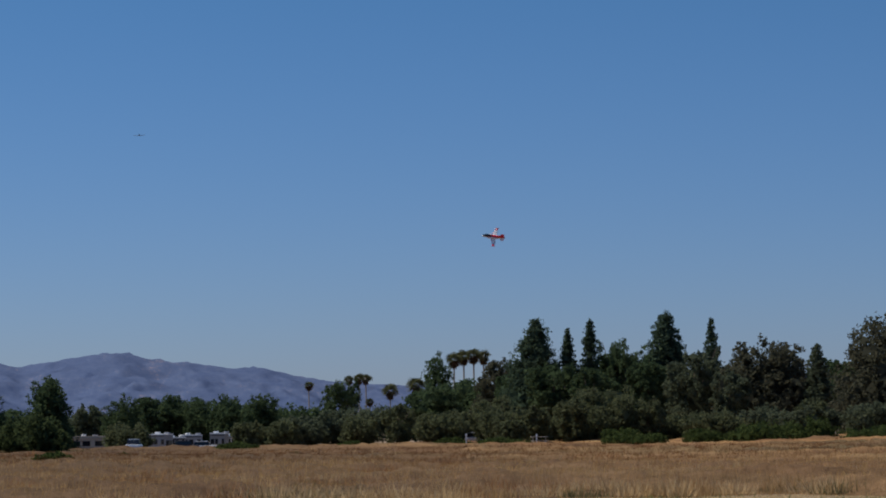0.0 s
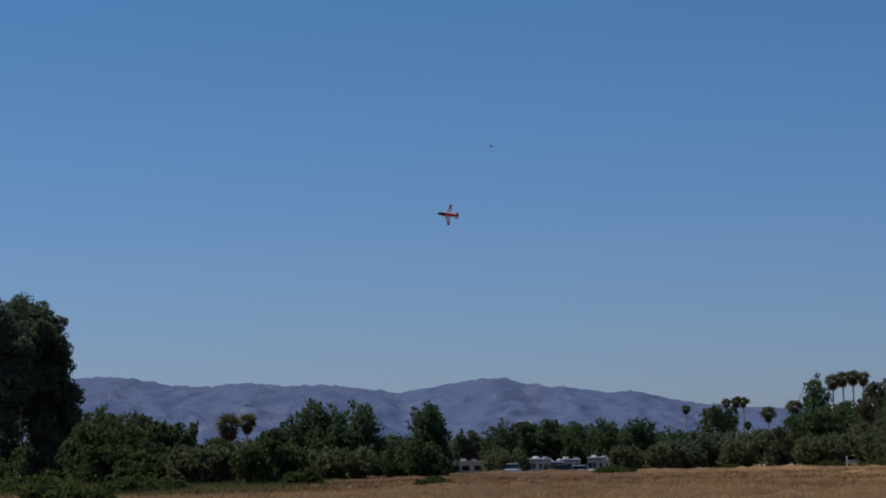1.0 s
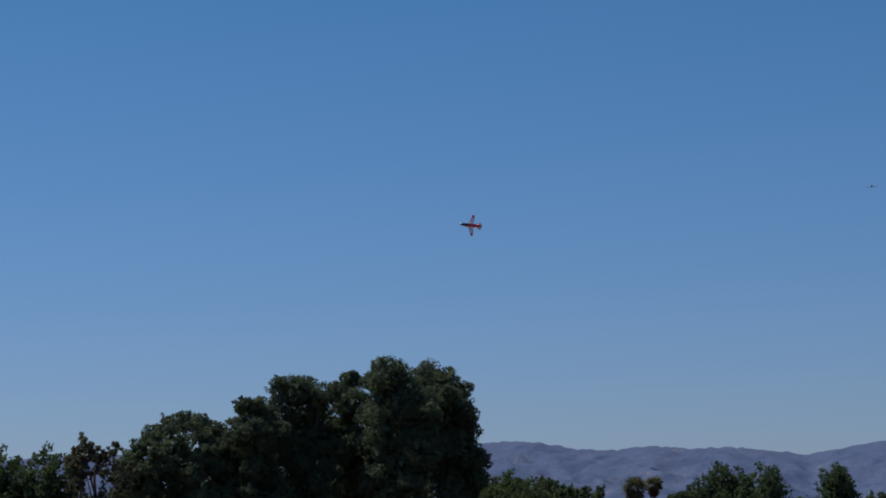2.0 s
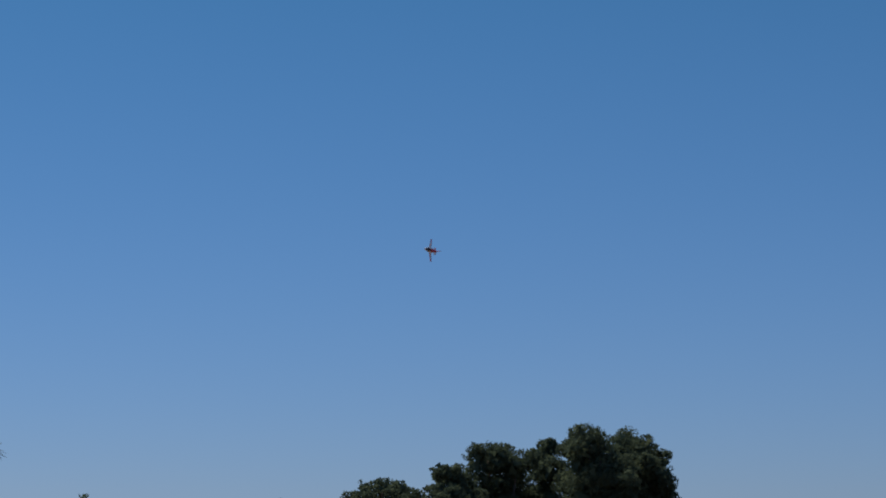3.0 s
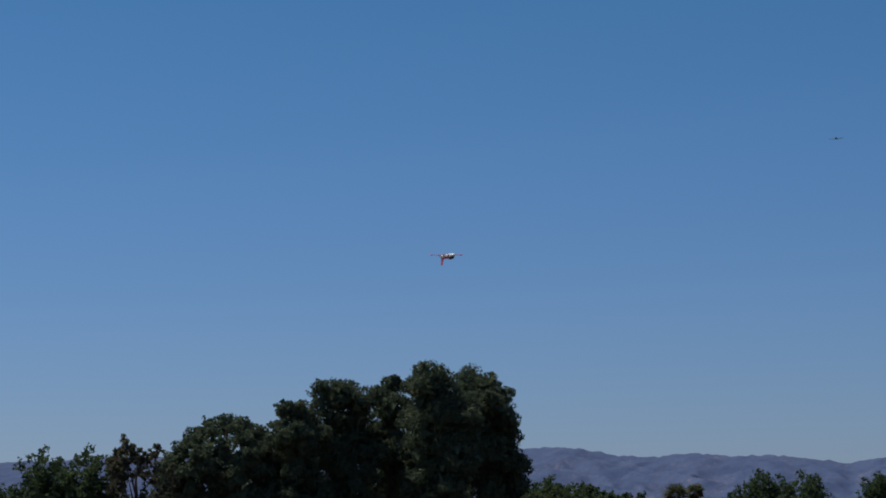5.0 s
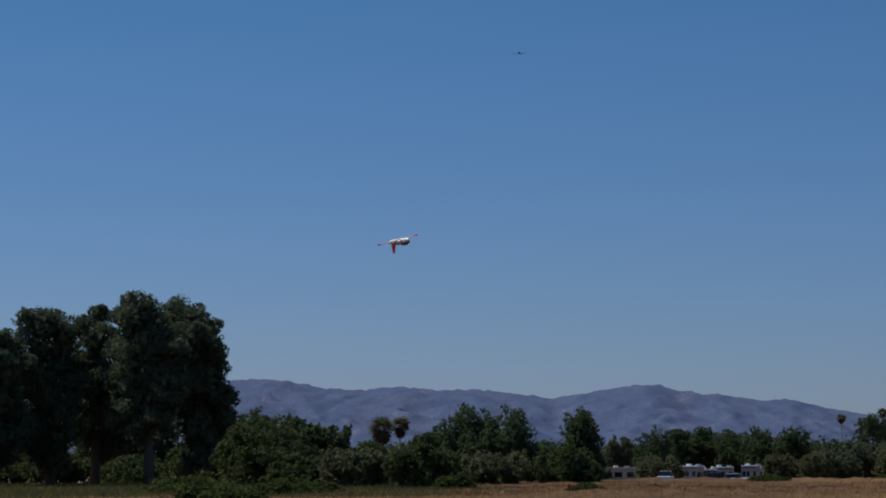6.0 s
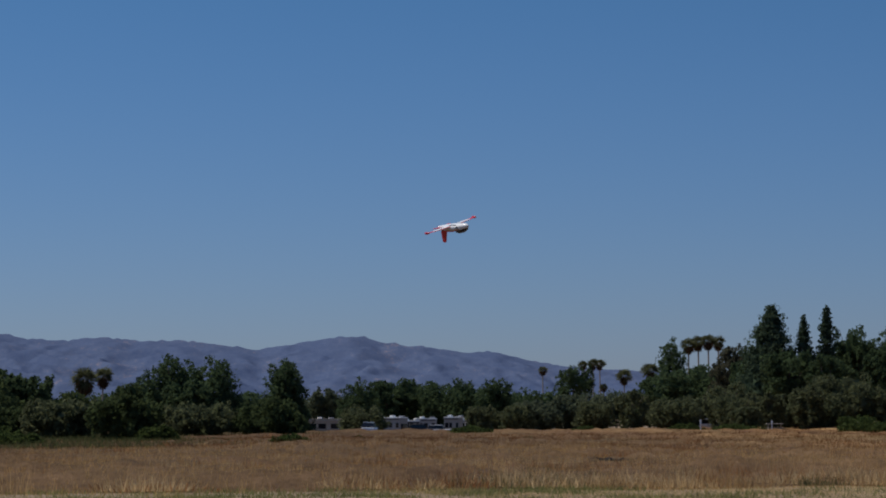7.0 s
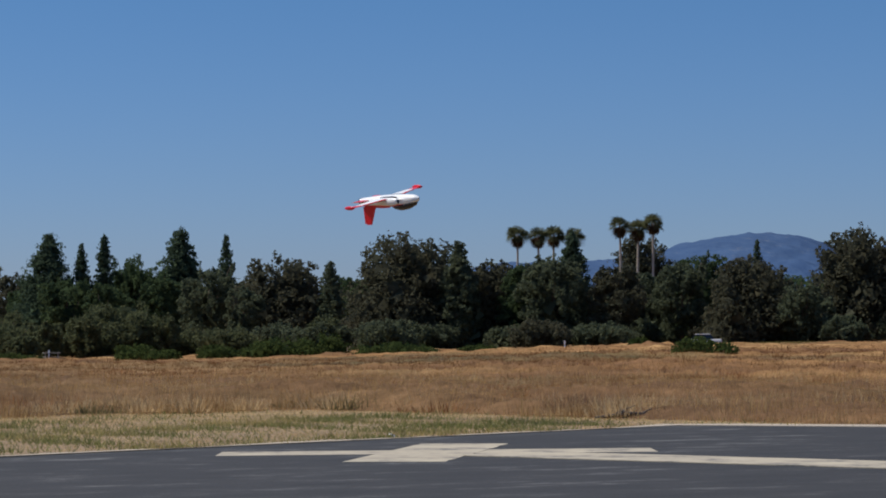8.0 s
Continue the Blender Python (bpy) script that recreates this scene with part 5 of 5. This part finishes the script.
def model_jet():
    root = new("model_jet")
    tagged(root, "red and white radio-controlled model jet in flight", "model jet")
    body = [(1.04, 0.012, -0.045, -0.02), (0.99, 0.06, -0.085, 0.03), (0.85, 0.105, -0.115, 0.075), (0.62, 0.135, -0.125, 0.11), (0.30, 0.15, -0.13, 0.125),
            (-0.05, 0.155, -0.125, 0.13), (-0.40, 0.14, -0.11, 0.125), (-0.75, 0.11, -0.085, 0.11), (-0.98, 0.085, -0.065, 0.09)]
    part("upper_fuselage", loft([s for s in body if s[0] < 0.7], half="upper", y_close=False), RED, root, "glossy red spine")
    part("nose_top", loft([s for s in body if s[0] > 0.6], half="upper", y_close=False), WHITE, root, "white nose")
    part("belly", loft(body, half="lower", y_close=False), WHITE, root, "white belly")
    part("canopy", loft([(0.97, 0.03, 0.0, 0.045), (0.84, 0.095, 0.0, 0.135), (0.64, 0.125, 0.02, 0.20), (0.42, 0.120, 0.05, 0.222), (0.22, 0.085, 0.08, 0.195), (0.05, 0.02, 0.11, 0.14)], 16), DARK, root, "dark smoked canopy")
    part("exhaust_nozzle", loft([(-0.96, 0.075, -0.07, 0.08), (-1.06, 0.065, -0.06, 0.07)], 18), METAL, root)
    for sgn in (-1, 1):
        duct = part("air_intake", loft([(0.50, 0.030, -0.050, 0.050), (0.46, 0.046, -0.068, 0.068), (0.30, 0.062, -0.085, 0.085), (0.0, 0.062, -0.085, 0.085), (-0.35, 0.030, -0.05, 0.05), (-0.50, 0.008, -0.02, 0.02)], 16), WHITE, root)
        duct.matrix_basis = pose(sgn * 0.162, 0, -0.010)
        mouth = part("intake_mouth", loft([(0.508, 0.024, -0.042, 0.042), (0.47, 0.026, -0.045, 0.045)], 14), DARK, duct)
        part("strake", airfoil((sgn * 0.10, 0.80, -0.045), (sgn * 0.21, 0.26, -0.07), 0.95, 0.36, 0.05), WHITE, root)
        # thin dark body added as the shade between duct and belly
        part("duct_shade", loft([(0.44, 0.008, -0.012, 0.012), (0.30, 0.016, -0.026, 0.026), (0.02, 0.016, -0.022, 0.022), (-0.14, 0.004, -0.006, 0.006)], 10), DARK, root, "dark strip standing in for shade beside the duct")
        scene.collection.objects[-1].matrix_basis = pose(sgn * 0.130, 0, -0.098, 0, sgn * 38)
        w = part("wing", airfoil((sgn * 0.10, 0.20, -0.08), (sgn * 0.74, -0.025, -0.068), 0.46, 0.25, 0.11), WHITE, root, "white wing")
        part("leading_edge", airfoil((sgn * 0.17, 0.192, -0.077), (sgn * 0.742, -0.018, -0.068), 0.12, 0.09, 0.28, 4), RED, w, "red leading edge")
        part("wing_tip", airfoil((sgn * 0.738, -0.018, -0.068), (sgn * 0.95, -0.085, -0.072), 0.26, 0.19, 0.12), RED, w, "red wing tip")
        part("tip_fence", loft([(0.04, 0.006, -0.015, 0.0), (-0.05, 0.020, -0.050, 0.030), (-0.20, 0.022, -0.055, 0.035), (-0.31, 0.006, -0.03, 0.01)], 12), RED, w)
        scene.collection.objects[-1].matrix_basis = pose(sgn * 0.955, -0.04, -0.062)
        part("aileron", airfoil((sgn * 0.42, -0.205, -0.065), (sgn * 0.73, -0.252, -0.068), 0.075, 0.065, 0.10, 2), GREY, w, "grey aileron")
        part("tailplane_underside", airfoil((sgn * 0.07, -0.575, -0.034), (sgn * 0.316, -0.70, -0.050), 0.37, 0.235, 0.05), RED, root, "red underside")
        tp = part("tailplane", airfoil((sgn * 0.06, -0.57, -0.02), (sgn * 0.32, -0.70, -0.036), 0.38, 0.24, 0.09), WHITE, root)
        part("elevator", airfoil((sgn * 0.10, -0.905, -0.021), (sgn * 0.31, -0.915, -0.034), 0.085, 0.06, 0.12, 2), RED, tp, "red elevator")
    fin = part("fin", airfoil((0, -0.50, 0.09), (0, -0.81, 0.54), 0.45, 0.20, 0.09, up=True), RED, root, "red fin")
    part("rudder", airfoil((0, -0.90, 0.13), (0, -0.99, 0.52), 0.10, 0.07, 0.09, 3, up=True), RED, fin)
    part("dorsal_fairing", loft([(0.02, 0.01, 0.11, 0.13), (-0.06, 0.03, 0.10, 0.165), (-0.30, 0.035, 0.10, 0.17), (-0.55, 0.02, 0.10, 0.16)], 12), RED, root)
    return root


def light_aircraft():
    root = new("light_aircraft")
    tagged(root, "small distant low-wing light aircraft in flight", "aircraft")
    part("fuselage", loft([(3.6, 0.15, -0.2, 0.1), (3.2, 0.5, -0.5, 0.4), (1.8, 0.6, -0.65, 0.6), (0.3, 0.62, -0.65, 0.75), (-1.6, 0.4, -0.4, 0.45), (-4.2, 0.12, -0.05, 0.25)], 18), SLATE, root)
    part("canopy", loft([(1.5, 0.3, 0.4, 0.65), (0.8, 0.5, 0.4, 1.05), (-0.4, 0.5, 0.4, 1.05), (-1.4, 0.3, 0.35, 0.6)], 14), DARK, root)
    for sgn in (-1, 1):
        part("wing", airfoil((sgn * 0.4, 1.2, -0.45), (sgn * 5.6, 0.9, -0.05), 1.8, 1.2, 0.22), SLATE, root)
        part("tailplane", airfoil((sgn * 0.1, -3.3, 0.15), (sgn * 1.9, -3.5, 0.15), 0.95, 0.65, 0.1), SLATE, root)
    part("fin", airfoil((0, -3.0, 0.15), (0, -3.7, 1.6), 1.2, 0.7, 0.1, up=True), SLATE, root)
    bm = bmesh.new()
    bmesh.ops.create_cone(bm, cap_ends=True, segments=14, radius1=0.16, radius2=0.02, depth=0.4, matrix=pose(0, 3.78, -0.05, -90))
    part("spinner", bm, METAL, root)
    return root


jet = model_jet()
aircraft = light_aircraft()


def attitude(place, heading, climb, roll):
    """The pose of an aircraft: heading in degrees to the right of the y axis, climb up, roll to its right."""
    return Matrix.Translation(place) @ pose(0, 0, 0, 0, 0, -heading) @ pose(0, 0, 0, climb) @ pose(0, 0, 0, 0, roll)


def place_of(az, el, dist):
    a, e = radians(az), radians(el)
    return Vector((dist * math.sin(a) * math.cos(e), dist * math.cos(a) * math.cos(e), EYE + dist * math.sin(e)))


def motions():
    # seconds, bearing, elevation, distance, heading, climb, roll
    walk(jet, [(t, attitude(place_of(az, el, d), hd, cl, ro)) for t, az, el, d, hd, cl, ro in [
        (0.0, 9.69, 4.44, 226, -71, 8, -62),
        (0.3, 6.85, 4.73, 228, -78, 8, -67),
        (0.5, 4.93, 4.96, 229, -84, 8, -72),
        (0.7, 3.00, 5.21, 230, -86, 8, -75),
        (1.0, 0.12, 5.61, 231, -88, 8, -78),
        (1.2, -1.76, 5.89, 232, -90, 8, -80),
        (1.5, -4.50, 6.30, 233, -92, 8, -83),
        (1.7, -6.17, 6.54, 234, -95, 8, -85),
        (2.0, -8.52, 6.96, 235, -102, 7, -88),
        (2.2, -10.06, 7.18, 234, -110, 6, -90),
        (2.6, -12.4, 7.62, 229, -135, 4, -92),
        (3.0, -13.95, 8.02, 219, -165, 1, -92),
        (3.3, -14.54, 8.26, 209, -197, -2, -92),
        (3.5, -14.57, 8.40, 203, -211, -4, -99),
        (3.7, -14.25, 8.32, 196, -214, -6, -138),
        (4.0, -13.44, 8.05, 184, -215, -7, -178),
        (4.2, -12.85, 7.67, 177, -216, -8, -187),
        (4.5, -11.85, 7.12, 166, -216, -6, -182),
        (4.8, -10.85, 6.67, 155, -214, -5, -179),
        (5.0, -10.04, 6.40, 148, -213, -4, -178),
        (5.2, -9.09, 6.18, 141, -213, -3, -176),
        (5.8, -5.72, 5.42, 121, -210, -2, -167),
        (6.3, -2.52, 4.83, 105, -208, -3, -162),
        (6.5, -1.04, 4.68, 101, -207, -3, -162),
        (6.7, 0.59, 4.55, 95, -206, -3, -162),
        (7.0, 3.43, 4.36, 86, -205, -3, -161),
        (7.3, 6.82, 4.13, 76, -204, -3, -160),
        (7.5, 9.42, 3.94, 70, -203, -3, -160),
        (7.6, 10.91, 3.84, 66.8, -202, -3, -160),
        (7.8, 14.27, 3.61, 60.5, -201, -2, -162),
        (8.0, 18.34, 3.27, 54.5, -199, -2, -164),
    ]])
    walk(aircraft, [(t, attitude(place_of(az, el, d), 190, 0, 2)) for t, az, el, d in [
        (0.0, 1.64, 6.79, 2330), (1.0, 1.15, 7.15, 2260), (2.0, 0.63, 7.54, 2190), (3.5, -0.25, 8.18, 2085), (5.0, -1.12, 8.87, 1985), (6.4, -2.02, 9.66, 1890), (8.0, -3.1, 10.6, 1780)]])


motions()
